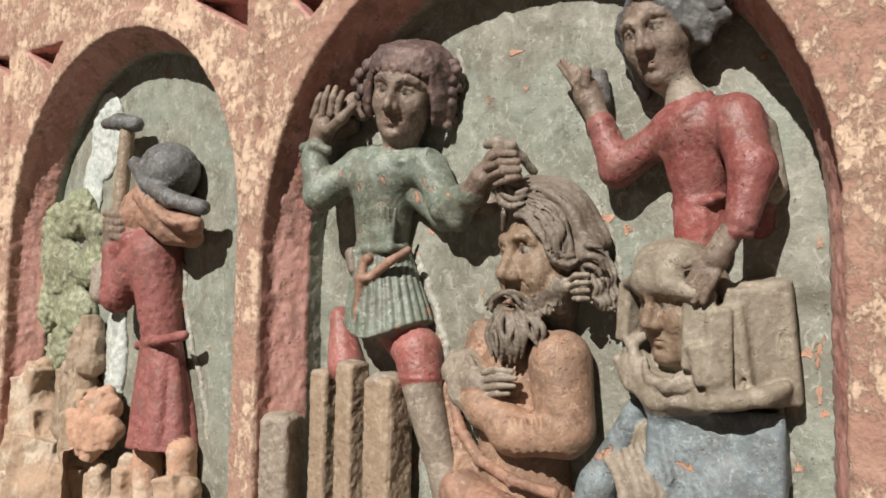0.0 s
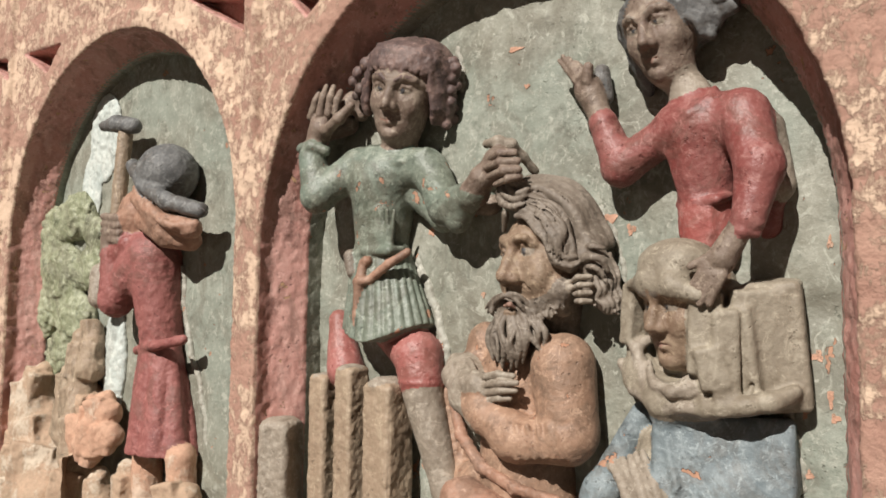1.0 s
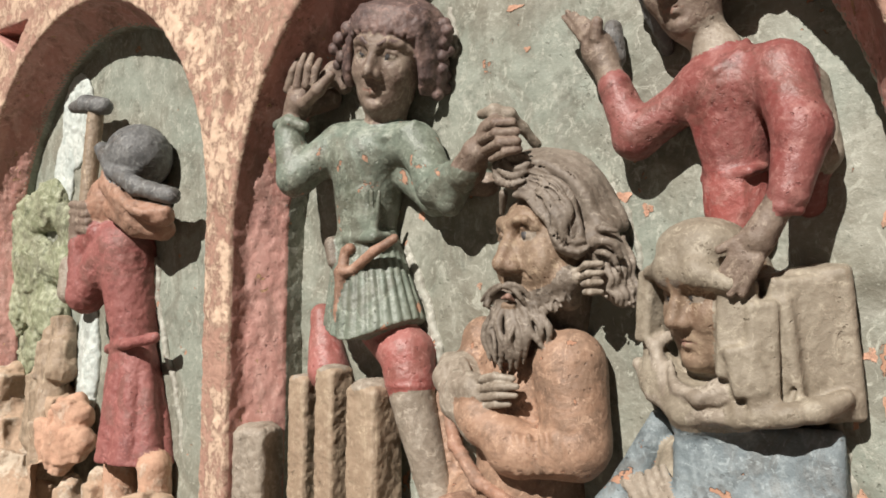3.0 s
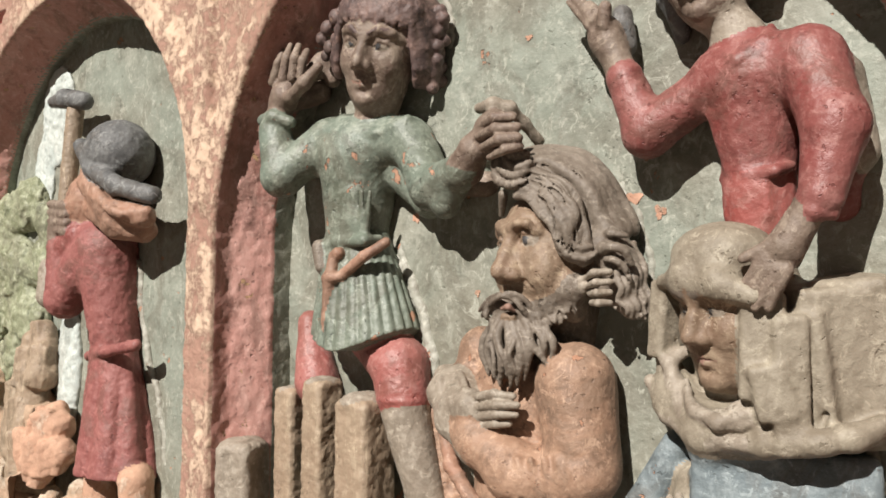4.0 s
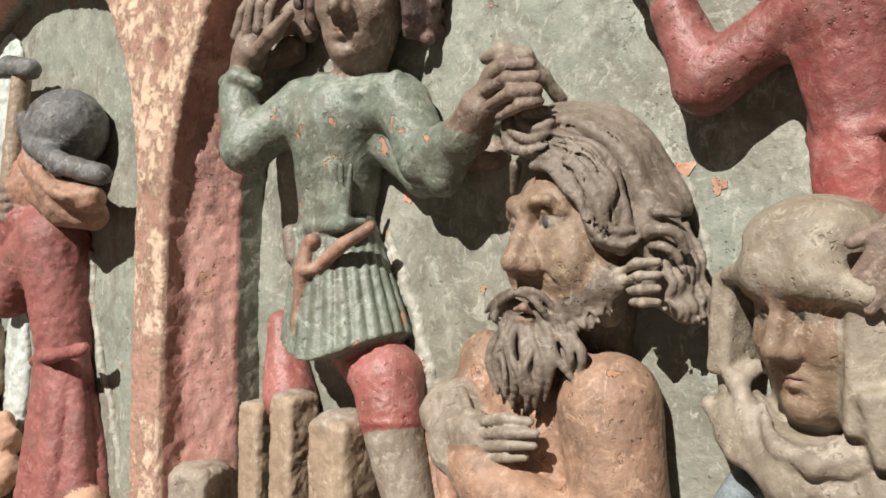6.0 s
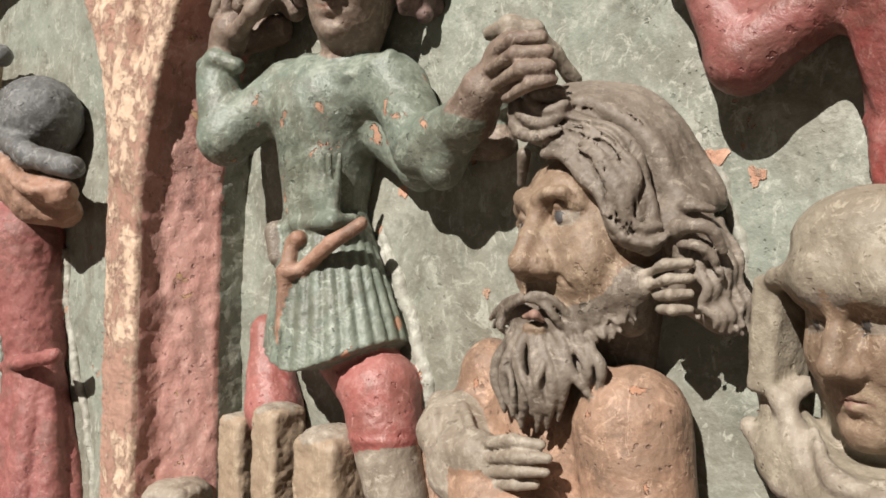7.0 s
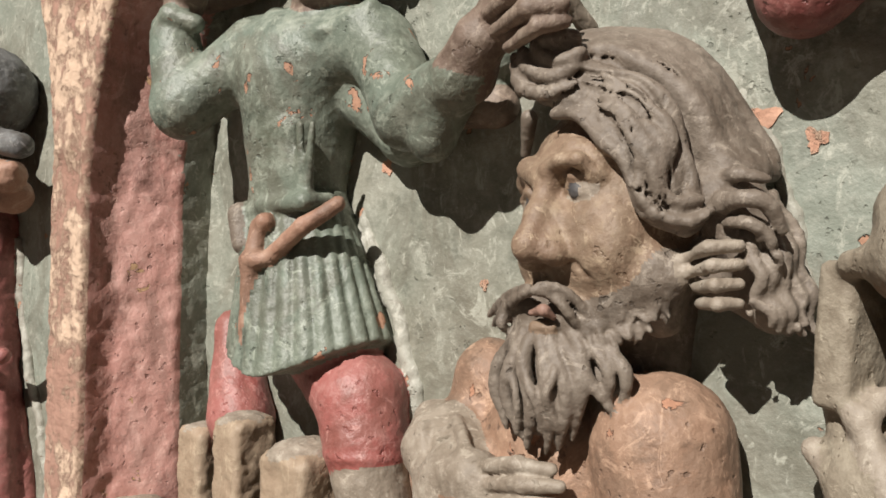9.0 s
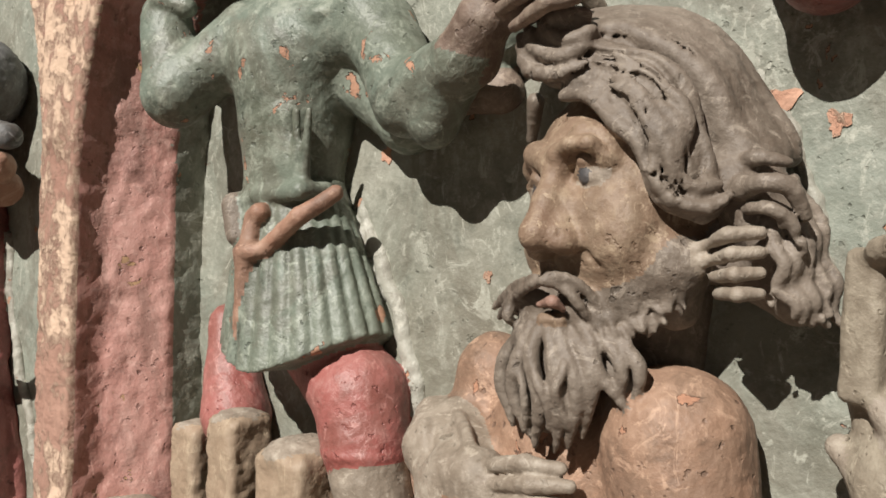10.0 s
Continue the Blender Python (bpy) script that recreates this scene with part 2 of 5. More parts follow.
    def ell(self, c, f, mat, k=0.006, turn=None, cut=False):
        """An ellipsoid round c = (x, y, z, r) with radii r * f, turned by a matrix whose rows are its axes."""
        c, rad = np.array(c, float), c[3] * np.array(f, float)
        m = np.eye(3) if turn is None else np.array(turn)
        r = rad.max() + k + 3 * self.h
        s, x, y, z = self.block(c[:3] - r, c[:3] + r)
        x, y, z = x - c[0], y - c[1], z - c[2]
        q = [m[i][0] * x + m[i][1] * y + m[i][2] * z for i in range(3)]
        k0 = np.sqrt(sum((q[i] / rad[i]) ** 2 for i in range(3)))
        k1 = np.sqrt(sum((q[i] / rad[i] ** 2) ** 2 for i in range(3))) + 1e-6
        self.join(s, k0 * (k0 - 1) / k1, mat, k, cut)

    def box(self, c, half, mat, k=0.003, turn=None, round=0.003, cut=False):
        c, half = np.array(c, float), np.array(half, float)
        m = np.eye(3) if turn is None else np.array(turn)
        r = np.linalg.norm(half) + k + 3 * self.h
        s, x, y, z = self.block(c[:3] - r, c[:3] + r)
        x, y, z = x - c[0], y - c[1], z - c[2]
        q = [np.abs(m[i][0] * x + m[i][1] * y + m[i][2] * z) - half[i] + round for i in range(3)]
        out = np.sqrt(sum(np.maximum(v, 0) ** 2 for v in q)) + np.minimum(np.maximum(np.maximum(q[0], q[1]), q[2]), 0) - round
        self.join(s, out, mat, k, cut)

    def cone(self, a, b, mat, k=0.004, deep=1.0, pleats=0, amp=0.0, start=0.0, lift=0.0):
        """A flared, flat-ended garment from a (top) to b (hem); deep scales it towards the wall."""
        a, b = np.array(a, float), np.array(b, float)
        r = max(a[3], b[3]) + amp + k + 3 * self.h
        s, x, y, z = self.block(np.minimum(a, b)[:3] - r, np.maximum(a, b)[:3] + r)
        t = (z - a[2]) / (b[2] - a[2])
        tc = np.clip(t, 0, 1)
        u, v = x - a[0] - tc * (b[0] - a[0]), (y - a[1] - tc * (b[1] - a[1])) / deep
        R = a[3] + tc * (b[3] - a[3])
        if pleats:
            fall = np.clip((tc - start) / 0.35, 0, 1)
            R = R + amp * fall * np.abs(np.cos(np.arctan2(u, -v) * pleats * 0.5 + 1.5 * tc)) - 0.5 * amp * fall
        side = (np.sqrt(u * u + v * v) - R) * 0.9
        ends = np.maximum(a[2] - b[2], 1e-6) * np.maximum(-t, t - 1 + lift * np.clip(np.abs(u) / b[3], 0, 1) ** 1.5)
        self.join(s, np.maximum(side, ends), mat, k)

    def head(self, c, S, facing, tilt, nod, skin, drop=0.0, mouth=True, jaw=True, brow=None, eye=0.13, wide=1.0):
        """A carved head; S is half the height of the face. facing: degrees from straight out of the wall towards +x."""
        m = (Euler((radians(nod), 0, 0)).to_matrix().transposed() @ Euler((0, radians(-tilt), 0)).to_matrix().transposed() @ Euler((0, 0, radians(facing))).to_matrix().transposed())
        m = np.array(m)
        c = np.array(c, float)

        def at(r, f, v, rad):
            p = c[:3] + S * (r * wide * m[0] - f * m[1] + v * m[2])
            return (*p, S * rad)
        self.ell(at(0, -0.22, 0.30, 1), (0.72 * wide, 0.84, 0.84), skin, 0.002, m)
        self.ell(at(0, 0.08, -0.10 if jaw else 0.05, 1), (0.64 * wide, 0.60, 0.96 if jaw else 0.80), skin, 0.3 * S, m)
        if jaw:
            self.ell(at(0, 0.20, -0.66, 1), (0.40 * wide, 0.38, 0.34), skin, 0.25 * S, m)
            self.ell(at(0, 0.50, -0.88, 1), (0.17, 0.12, 0.13), skin, 0.2 * S, m)
        for e in (-1, 1):
            self.ell(at(0.38 * e, 0.40, -0.20, 1), (0.20, 0.19, 0.24), skin, 0.2 * S, m)
            # socket under the ridge of the brow
            self.ell(at(0.30 * e, 0.80, eye, 1), (0.27, 0.28, 0.16), None, 0.10 * S, m, cut=True)
            self.chain([at(0.56 * e, 0.34, eye + 0.14, 0.07), at(0.46 * e, 0.50, eye + 0.24, 0.085), at(0.28 * e, 0.62, eye + 0.28, 0.085), at(0.09 * e, 0.67, eye + 0.17, 0.08)], skin, 0.07 * S)
            if brow:
                self.chain([at(0.54 * e, 0.44, eye + 0.22, 0.030), at(0.42 * e, 0.585, eye + 0.30, 0.040), at(0.27 * e, 0.690, eye + 0.31, 0.042), at(0.13 * e, 0.74, eye + 0.22, 0.035)], brow, 0.015 * S)
            # eyeball between two heavy lids
            self.ell(at(0.29 * e, 0.46, eye - 0.01, 1), (0.19, 0.165, 0.125), EYE, 0.015 * S, m)
            self.ell(at(0.27 * e, 0.605, eye, 1), (0.062, 0.045, 0.070), PUPIL, 0.004 * S, m)
            self.chain([at(0.50 * e, 0.44, eye - 0.03, 0.032), at(0.41 * e, 0.565, eye + 0.075, 0.042), at(0.27 * e, 0.630, eye + 0.105, 0.045), at(0.12 * e, 0.575, eye - 0.02, 0.034)], skin, 0.022 * S)
            self.chain([at(0.50 * e, 0.44, eye - 0.04, 0.030), at(0.40 * e, 0.545, eye - 0.115, 0.034), at(0.27 * e, 0.595, eye - 0.135, 0.036), at(0.12 * e, 0.575, eye - 0.05, 0.030)], skin, 0.03 * S)
            # wing of the nose
            self.ell(at(0.135 * e, 0.70, -0.27 - drop, 1), (0.085, 0.12, 0.080), skin, 0.05 * S, m)
            self.cap(at(0.22 * e, 0.60, -0.33 - drop, 0.010), at(0.28 * e, 0.53, -0.42 - drop, 0.010), None, 0.05 * S, cut=True)
        # ridge of the nose with flat flanks
        self.chain([at(0, 0.64, eye + 0.17, 0.085), at(0, 0.75, 0.03, 0.090), at(0, 0.855, -0.20 - drop, 0.115)], skin, 0.09 * S)
        for e in (-1, 1):
            self.cap(at(0.07 * e, 0.60, 0.08, 0.075), at(0.09 * e, 0.72, -0.21 - drop, 0.105), skin, 0.06 * S)
        if mouth:
            self.chain([at(-0.16, 0.55, -0.535, 0.024), at(-0.07, 0.615, -0.510, 0.036), at(0, 0.625, -0.518, 0.032), at(0.07, 0.615, -0.510, 0.036), at(0.16, 0.55, -0.535, 0.024)], LIP, 0.05 * S)
            self.chain([at(-0.14, 0.54, -0.595, 0.034), at(0, 0.615, -0.605, 0.052), at(0.14, 0.54, -0.595, 0.034)], LIP, 0.05 * S)
            self.chain([at(-0.17, 0.58, -0.550, 0.010), at(0, 0.665, -0.555, 0.012), at(0.17, 0.58, -0.550, 0.010)], LIP, 0.02 * S, cut=True)
            self.ell(at(0, 0.66, -0.73, 1), (0.16, 0.07, 0.04), None, 0.08 * S, m, cut=True)
        return at

    def mesh(self, name, rough=0.0006, scale=140.0, smooth=True):
        d, n = self.d, self.n
        inside = d < 0
        c = [(i, j, k) for i in (0, 1) for j in (0, 1) for k in (0, 1)]
        sl = lambda o: tuple(slice(o[a], n[a] - 1 + o[a]) for a in range(3))
        count = sum(inside[sl(o)].astype(np.int8) for o in c)
        act = np.argwhere((count > 0) & (count < 8))
        pos, num = np.zeros((len(act), 3)), np.zeros(len(act))
        val = {o: d[act[:, 0] + o[0], act[:, 1] + o[1], act[:, 2] + o[2]].astype(float) for o in c}
        for a in c:
            for b in c:
                if sum(b) - sum(a) == 1 and all(q >= p for p, q in zip(a, b)):
                    hit = (val[a] < 0) != (val[b] < 0)
                    t = np.where(hit, val[a] / np.where(hit, val[a] - val[b], 1), 0)
                    pos += hit[:, None] * (np.array(a) + t[:, None] * (np.array(b) - np.array(a)))
                    num += hit
        verts = self.lo + self.h * (act + pos / num[:, None])
        vid = np.full(n - 1, -1, np.int32)
        vid[tuple(act.T)] = np.arange(len(act))
        kind = self.m[tuple(np.minimum(act + 1, n - 1).T)]
        faces = []
        for ax in range(3):
            u, v = (ax + 1) % 3, (ax + 2) % 3
            lo, hi = [slice(1, -1)] * 3, [slice(1, -1)] * 3
            lo[ax], hi[ax] = slice(0, -1), slice(1, None)
            A, B = inside[tuple(lo)], inside[tuple(hi)]
            e = np.argwhere(A != B)
            off = np.array([1, 1, 1])
            off[ax] = 0
            e2 = e + off
            q = []
            for du, dv in ((1, 1), (0, 1), (0, 0), (1, 0)):
                w = e2.copy()
                w[:, u] -= du
                w[:, v] -= dv
                q.append(vid[tuple(w.T)])
            q = np.stack(q, 1)
            flip = ~A[tuple(e.T)]
            q[flip] = q[flip][:, ::-1]
            faces.append(q)
        faces = np.concatenate(faces)
        faces = faces[(faces >= 0).all(1)]
        me = bpy.data.meshes.new(name)
        me.from_pydata(verts.tolist(), [], faces.tolist())
        if rough:
            nor = np.zeros(len(verts) * 3, np.float32)
            me.vertex_normals.foreach_get("vector", nor)
            verts = verts + nor.reshape(-1, 3) * (rough * (lumps(verts, scale, 1) + 0.6 * lumps(verts, scale * 2.7, 2) + 0.35 * lumps(verts, scale * 6.1, 3)))[:, None]
            me.vertices.foreach_set("co", verts.astype(np.float32).ravel())
        for m in self.mats:
            me.materials.append(m)
        me.polygons.foreach_set("material_index", kind[faces[:, 0]].astype(np.int32))
        me.polygons.foreach_set("use_smooth", np.full(len(faces), smooth))
        me.update()
        return me


def statue(name, carving, label, category="statue", group="", rough=0.0003, base=None, kind="", scale=140.0):
    me = carving.mesh(name, rough, scale)
    if base:
        me.transform(Matrix.Translation(-Vector(base)))
    ob = new(name, me)
    if base:
        ob.location = base
    return tagged(ob, label, category, group, kind)


BACK = 0.75     # face of the centre and far niche walls
SIDE = 0.740    # face of the shallower side niche wall
FACE = 0.685    # face of the arcade
ARCHES = ((-0.3245, 0.262, 1.648), (-0.877, 0.253, 1.677), (-1.436, 0.253, 1.70))


# ---- arcade ----
def sheet(name, x0, x1, z0, z1, y, step, mat, rough):
    xs, zs = np.arange(x0, x1 + step, step), np.arange(z0, z1 + step, step)
    X, Z = np.meshgrid(xs, zs, indexing="ij")
    p = np.stack([X.ravel(), np.full(X.size, y), Z.ravel()], 1)
    p[:, 1] += rough * (lumps(p, 22, 3) + 0.5 * lumps(p, 70, 4) + 0.25 * lumps(p, 190, 5))
    i = np.arange(X.size).reshape(X.shape)
    f = np.stack([i[:-1, :-1], i[1:, :-1], i[1:, 1:], i[:-1, 1:]], -1).reshape(-1, 4)
    me = bpy.data.meshes.new(name)
    me.from_pydata(p.tolist(), [], f.tolist())
    me.polygons.foreach_set("use_smooth", np.full(len(f), True))
    me.materials.append(mat)
    ob = new(name, me)
    sol = ob.modifiers.new("thick", "SOLIDIFY")
    sol.thickness, sol.offset = 0.03, -1.0
    return ob


niche_wall = tagged(sheet("wall_niche_centre", -0.60, -0.045, 1.25, 1.95, BACK, 0.0035, WALL_GREEN, 0.0022), "grey-green painted niche wall with chipped flakes", "wall", kind="structure")
tagged(sheet("wall_niche_side", -1.18, -0.60, 1.25, 1.98, SIDE, 0.005, WALL_GREEN, 0.0022), "grey-green painted back wall of the side niche", "wall", kind="structure")
tagged(sheet("wall_niche_far", -1.72, -1.15, 1.25, 1.98, BACK, 0.01, WALL_GREEN, 0.0022), "grey-green painted back wall of the far niche", "wall", kind="structure")


SPOTS = (
    (-0.2456, 1.6673, 0.0049, 0.0032),
    (-0.2295, 1.6579, 0.0033, 0.0042),
    (-0.3331, 1.8180, 0.0076, 0.0020),
    (-0.0900, 1.6409, 0.0017, 0.0041),
    (-0.0997, 1.5674, 0.0031, 0.0035),
    (-0.1074, 1.5803, 0.0017, 0.0021),
    (-0.0922, 1.5412, 0.0017, 0.0058),
    (-0.1077, 1.5325, 0.0026, 0.0053),
    (-0.0900, 1.5283, 0.0025, 0.0029),
    (-0.1062, 1.4911, 0.0023, 0.0029),
    (-0.4094, 1.6926, 0.0026, 0.0033),
    (-0.4239, 1.6664, 0.0031, 0.0042),
    (-0.3665, 1.6090, 0.0019, 0.0024),
    (-0.3221, 1.7839, 0.0027, 0.0016),
    (-0.5591, 1.5100, 0.0059, 0.0056),
)


def chip(x, z, wide, tall, seed):
    """A shallow patch of bare stone where the paint has flaked off the niche wall."""
    n = 22
    turn = np.linspace(0, 2 * np.pi, n, endpoint=False)
    rnd = np.random.RandomState(seed)
    r = 1 + 0.28 * np.sin(turn * 3 + seed) + rnd.uniform(-0.22, 0.22, n)
    ring = np.stack([x + wide * r * np.cos(turn), np.full(n, BACK), z + tall * r * np.sin(turn)], 1)
    p = np.concatenate([ring, 0.5 * ring + 0.5 * np.array([x, BACK, z]), [[x, BACK, z]]])
    p[:, 1] += 0.0022 * (lumps(p, 22, 3) + 0.5 * lumps(p, 70, 4) + 0.25 * lumps(p, 190, 5)) - 0.0006
    faces = [(i, (i + 1) % n, n + (i + 1) % n, n + i) for i in range(n)] + [(n + i, n + (i + 1) % n, 2 * n) for i in range(n)]
    me = bpy.data.meshes.new("bare_patch")
    me.from_pydata(p.tolist(), [], faces)
    me.materials.append(BARE)
    ob = new("bare_patch", me)
    ob.parent = niche_wall
    sol = ob.modifiers.new("thick", "SOLIDIFY")
    sol.thickness, sol.offset = 0.0012, -1.0


for i, (x, z, wide, tall) in enumerate(SPOTS):
    chip(x, z, wide, tall, i)


def arcade():
    c = Carving((-1.75, 0.655, 1.22), (0.42, 0.775, 2.15), 0.0026)
    s, x, y, z = c.block(c.lo, (0.5, 0.8, 2.2))
    body = np.maximum(FACE - y, np.abs(z - 1.70) - 0.44)
    body = np.maximum(body, x - 0.41)
    c.join(s, body, FRONT, 0.002)
    for cx, R, zc in ARCHES:
        # a hollow moulding between the outer arris and the inner edge, then a plain step to the back wall
        depth = np.clip((y - FACE - 0.014) / 0.031, 0, 1)
        splay = 0.0005 + 0.0185 * depth
        up = np.maximum(z - zc, 0)
        d2 = np.sqrt((x - cx) ** 2 + up ** 2) - (R - splay)
        # a rim stands a little proud of the spandrels
        ring = np.maximum(np.abs(d2 - 0.010) - 0.012, FACE - 0.004 - y)
        c.join(s, np.where(z > 1.25, ring, 1), FRONT, 0.006)
        c.join(s, np.maximum(d2, FACE + 0.003 - y), REVEAL, 0.003, cut=True)
        c.join(s, np.maximum(d2 - 0.0015, FACE + 0.0465 - y), WALL_GREEN, 0.002, cut=True)
        c.join(s, d2, None, 0.003, cut=True)
    # the shaft between two arches
    for a, b, w in ((-0.604, 1.86, 0.012), (-1.160, 1.88, 0.012)):
        c.box((a, FACE + 0.004, b + 0.12), (w, 0.012, 0.30), FRONT, 0.006, round=0.006)
    # sunk triangles in the spandrels
    for tri in POCKETS:
        p = 0.03
        area = sum(tri[i][0] * tri[(i + 1) % 3][1] - tri[(i + 1) % 3][0] * tri[i][1] for i in range(3))
        cut = FACE - 0.02 - y
        cut = np.maximum(cut, y - FACE - p)
        for i in range(3):
            (x0, z0), (x1, z1) = tri[i], tri[(i + 1) % 3]
            g = math.hypot(x1 - x0, z1 - z0) * (1 if area > 0 else -1)
            cut = np.maximum(cut, ((x - x0) * (z1 - z0) - (z - z0) * (x1 - x0)) / g)
        c.join(s, cut, REVEAL, 0.004, cut=True)
    return c


POCKETS = (
    ((-0.7277, 1.9397), (-0.6214, 1.9153), (-0.6193, 1.8775)),
    ((-0.5587, 1.9040), (-0.5054, 1.8913), (-0.5281, 1.8731)),
    ((-1.1157, 1.9507), (-1.0152, 1.9455), (-1.0489, 1.9127)),
    ((-1.2826, 1.9772), (-1.1555, 1.9491), (-1.1519, 1.9200)),
)
statue("wall_arcade", arcade(), "weathered pink sandstone arcade with flaking cream wash", "wall", rough=0.0010, kind="structure")


def slab(name, lo, hi, mat, label):
    bm = bmesh.new()
    bmesh.ops.create_cube(bm, size=1, matrix=Matrix.LocRotScale([(a + b) / 2 for a, b in zip(lo, hi)], None, [b - a for a, b in zip(lo, hi)]))
    bmesh.ops.bevel(bm, geom=bm.edges[:], offset=0.004, segments=2, affect="EDGES")
    me = bpy.data.meshes.new(name)
    bm.to_mesh(me)
    me.materials.append(mat)
    return tagged(new(name, me), label, "wall", kind="structure")


slab("wall_base", (-4, 0.66, 0.0), (3, 1.2, 1.255), PLAIN, "plain sandstone wall under the arcade")
slab("wall_upper", (-4, 0.70, 2.138), (3, 1.2, 3.6), PLAIN, "plain sandstone wall above the arcade")
slab("wall_end", (0.405, 0.69, 1.255), (3, 1.2, 2.138), PLAIN, "plain sandstone wall beside the arcade")
slab("wall_far_end", (-4, 0.69, 1.255), (-1.745, 1.2, 2.138), PLAIN, "plain sandstone wall beyond the arcade")
slab("wall_core", (-1.745, 0.80, 1.255), (0.405, 1.2, 2.138), PLAIN, "sandstone wall behind the niches")
bm = bmesh.new()
bmesh.ops.create_grid(bm, x_segments=8, y_segments=8, size=150)
me = bpy.data.meshes.new("ground")
bm.to_mesh(me)
me.materials.append(EARTH)
tagged(new("ground", me), "brown paved ground before the wall", "ground", kind="structure")


# ---- youth in the green tunic ----
def youth():
    c = Carving((-0.60, 0.655, 1.36), (-0.25, 0.758, 1.90), 0.0012)
    # stockinged legs
    c.cap((-0.5345, 0.7430, 1.5852, 0.0102), (-0.5164, 0.7360, 1.5361, 0.0171), SCARLET)
    c.chain([(-0.5338, 0.7440, 1.5764, 0.0066), (-0.5261, 0.7400, 1.5583, 0.0120), (-0.5185, 0.7360, 1.5398, 0.0164)], SCARLET, 0.006)
    c.cap((-0.4626, 0.7450, 1.5757, 0.0203), (-0.4261, 0.7350, 1.5553, 0.0215), SCARLET, 0.003)
    c.cap((-0.4261, 0.7350, 1.5553, 0.0215), (-0.4199, 0.7320, 1.5355, 0.0202), SCARLET, 0.003)
    c.ell((-0.4188, 0.7300, 1.5327, 0.0202), (0.95, 0.95, 0.30), SCARLET, 0.002)
    c.cap((-0.4160, 0.7300, 1.5219, 0.0176), (-0.3930, 0.7350, 1.4455, 0.0133), DUST, 0.003)
    c.cap((-0.3930, 0.7350, 1.4455, 0.0133), (-0.3770, 0.7350, 1.3723, 0.0134), DUST, 0.003)
    # tunic
    c.cap((-0.4690, 0.7350, 1.7124, 0.0334), (-0.4736, 0.7370, 1.6614, 0.0253), GREEN, 0.008)
    c.cap((-0.4922, 0.7310, 1.7277, 0.0197), (-0.4187, 0.7310, 1.7226, 0.0175), GREEN, 0.016)
    c.cone((-0.4740, 0.7360, 1.6548, 0.0280), (-0.4609, 0.7370, 1.5663, 0.0512), GREEN, 0.004, 0.76, 27, 0.0024, 0.05, 0.22)
    for i, u in enumerate((0.0, 0.2, 0.42, 0.58, 0.8, 1.0)):
        c.cap(between((-0.4797, 0.7130, 1.6862, 0.0016), (-0.4366, 0.7120, 1.6832, 0.0015), u), between((-0.4705, 0.7165, 1.6553, 0.0021), (-0.4432, 0.7158, 1.6541, 0.0021), u), GREEN, 0.007)
    c.chain([(-0.4736, 0.7200, 1.7436, 0.0037), (-0.4530, 0.7150, 1.7320, 0.0026), (-0.4332, 0.7130, 1.7259, 0.0020), (-0.4158, 0.7160, 1.7292, 0.0025), (-0.4082, 0.7210, 1.7343, 0.0035)], GREEN, 0.004)
    # arm raised with an open palm
    c.cap((-0.4946, 0.7240, 1.7290, 0.0174), (-0.5251, 0.7020, 1.7012, 0.0152), GREEN, 0.008)
    c.cap((-0.5251, 0.7020, 1.7012, 0.0152), (-0.5348, 0.7030, 1.7398, 0.0132), GREEN, 0.006)
    c.chain([(-0.5539, 0.7060, 1.7515, 0.0051), (-0.5285, 0.6960, 1.7491, 0.0054), (-0.5169, 0.7030, 1.7445, 0.0049)], GREEN, 0.003)
    c.cap((-0.5360, 0.7060, 1.7494, 0.0094), (-0.5251, 0.7040, 1.7667, 0.0115), SKIN, 0.003)
    c.ell((-0.5263, 0.7060, 1.7704, 0.0141), (0.95, 0.5, 1.0), SKIN, 0.006)
    for finger in (((-0.5356, 0.7010, 1.7793, 0.0042), (-0.5287, 0.7000, 1.7939, 0.0036), (-0.5273, 0.7040, 1.8041, 0.0026)), ((-0.5217, 0.6990, 1.7788, 0.0041), (-0.5165, 0.6980, 1.7945, 0.0036), (-0.5178, 0.7030, 1.8064, 0.0026)), ((-0.5103, 0.6990, 1.7781, 0.0041), (-0.5067, 0.6980, 1.7928, 0.0036), (-0.5079, 0.7030, 1.8041, 0.0026)), ((-0.5017, 0.7000, 1.7780, 0.0036), (-0.4991, 0.7000, 1.7899, 0.0035), (-0.5003, 0.7050, 1.7990, 0.0026))):
        c.chain(finger, SKIN, 0.0012)
    c.chain([(-0.5114, 0.6990, 1.7627, 0.0056), (-0.4921, 0.6960, 1.7705, 0.0050), (-0.4797, 0.6990, 1.7813, 0.0035)], SKIN, 0.004)
    c.chain([(-0.5122, 0.7200, 1.7859, 0.0073), (-0.5073, 0.7280, 1.7975, 0.0068), (-0.5011, 0.7340, 1.7839, 0.0074)], SKIN, 0.006)
    c.cap((-0.5354, 0.7220, 1.7673, 0.0085), (-0.5217, 0.7380, 1.7765, 0.0097), SKIN, 0.006)
    # arm stretched to the bearded man's hair
    c.cap((-0.3705, 0.7190, 1.6700, 0.0105), (-0.3533, 0.7130, 1.6876, 0.0087), GREEN, 0.004)
    c.cap((-0.3506, 0.7080, 1.6860, 0.0086), (-0.3481, 0.7090, 1.6902, 0.0081), GREEN, 0.002)
    c.cap((-0.4107, 0.7310, 1.7176, 0.0169), (-0.3863, 0.7220, 1.6830, 0.0153), GREEN, 0.008)
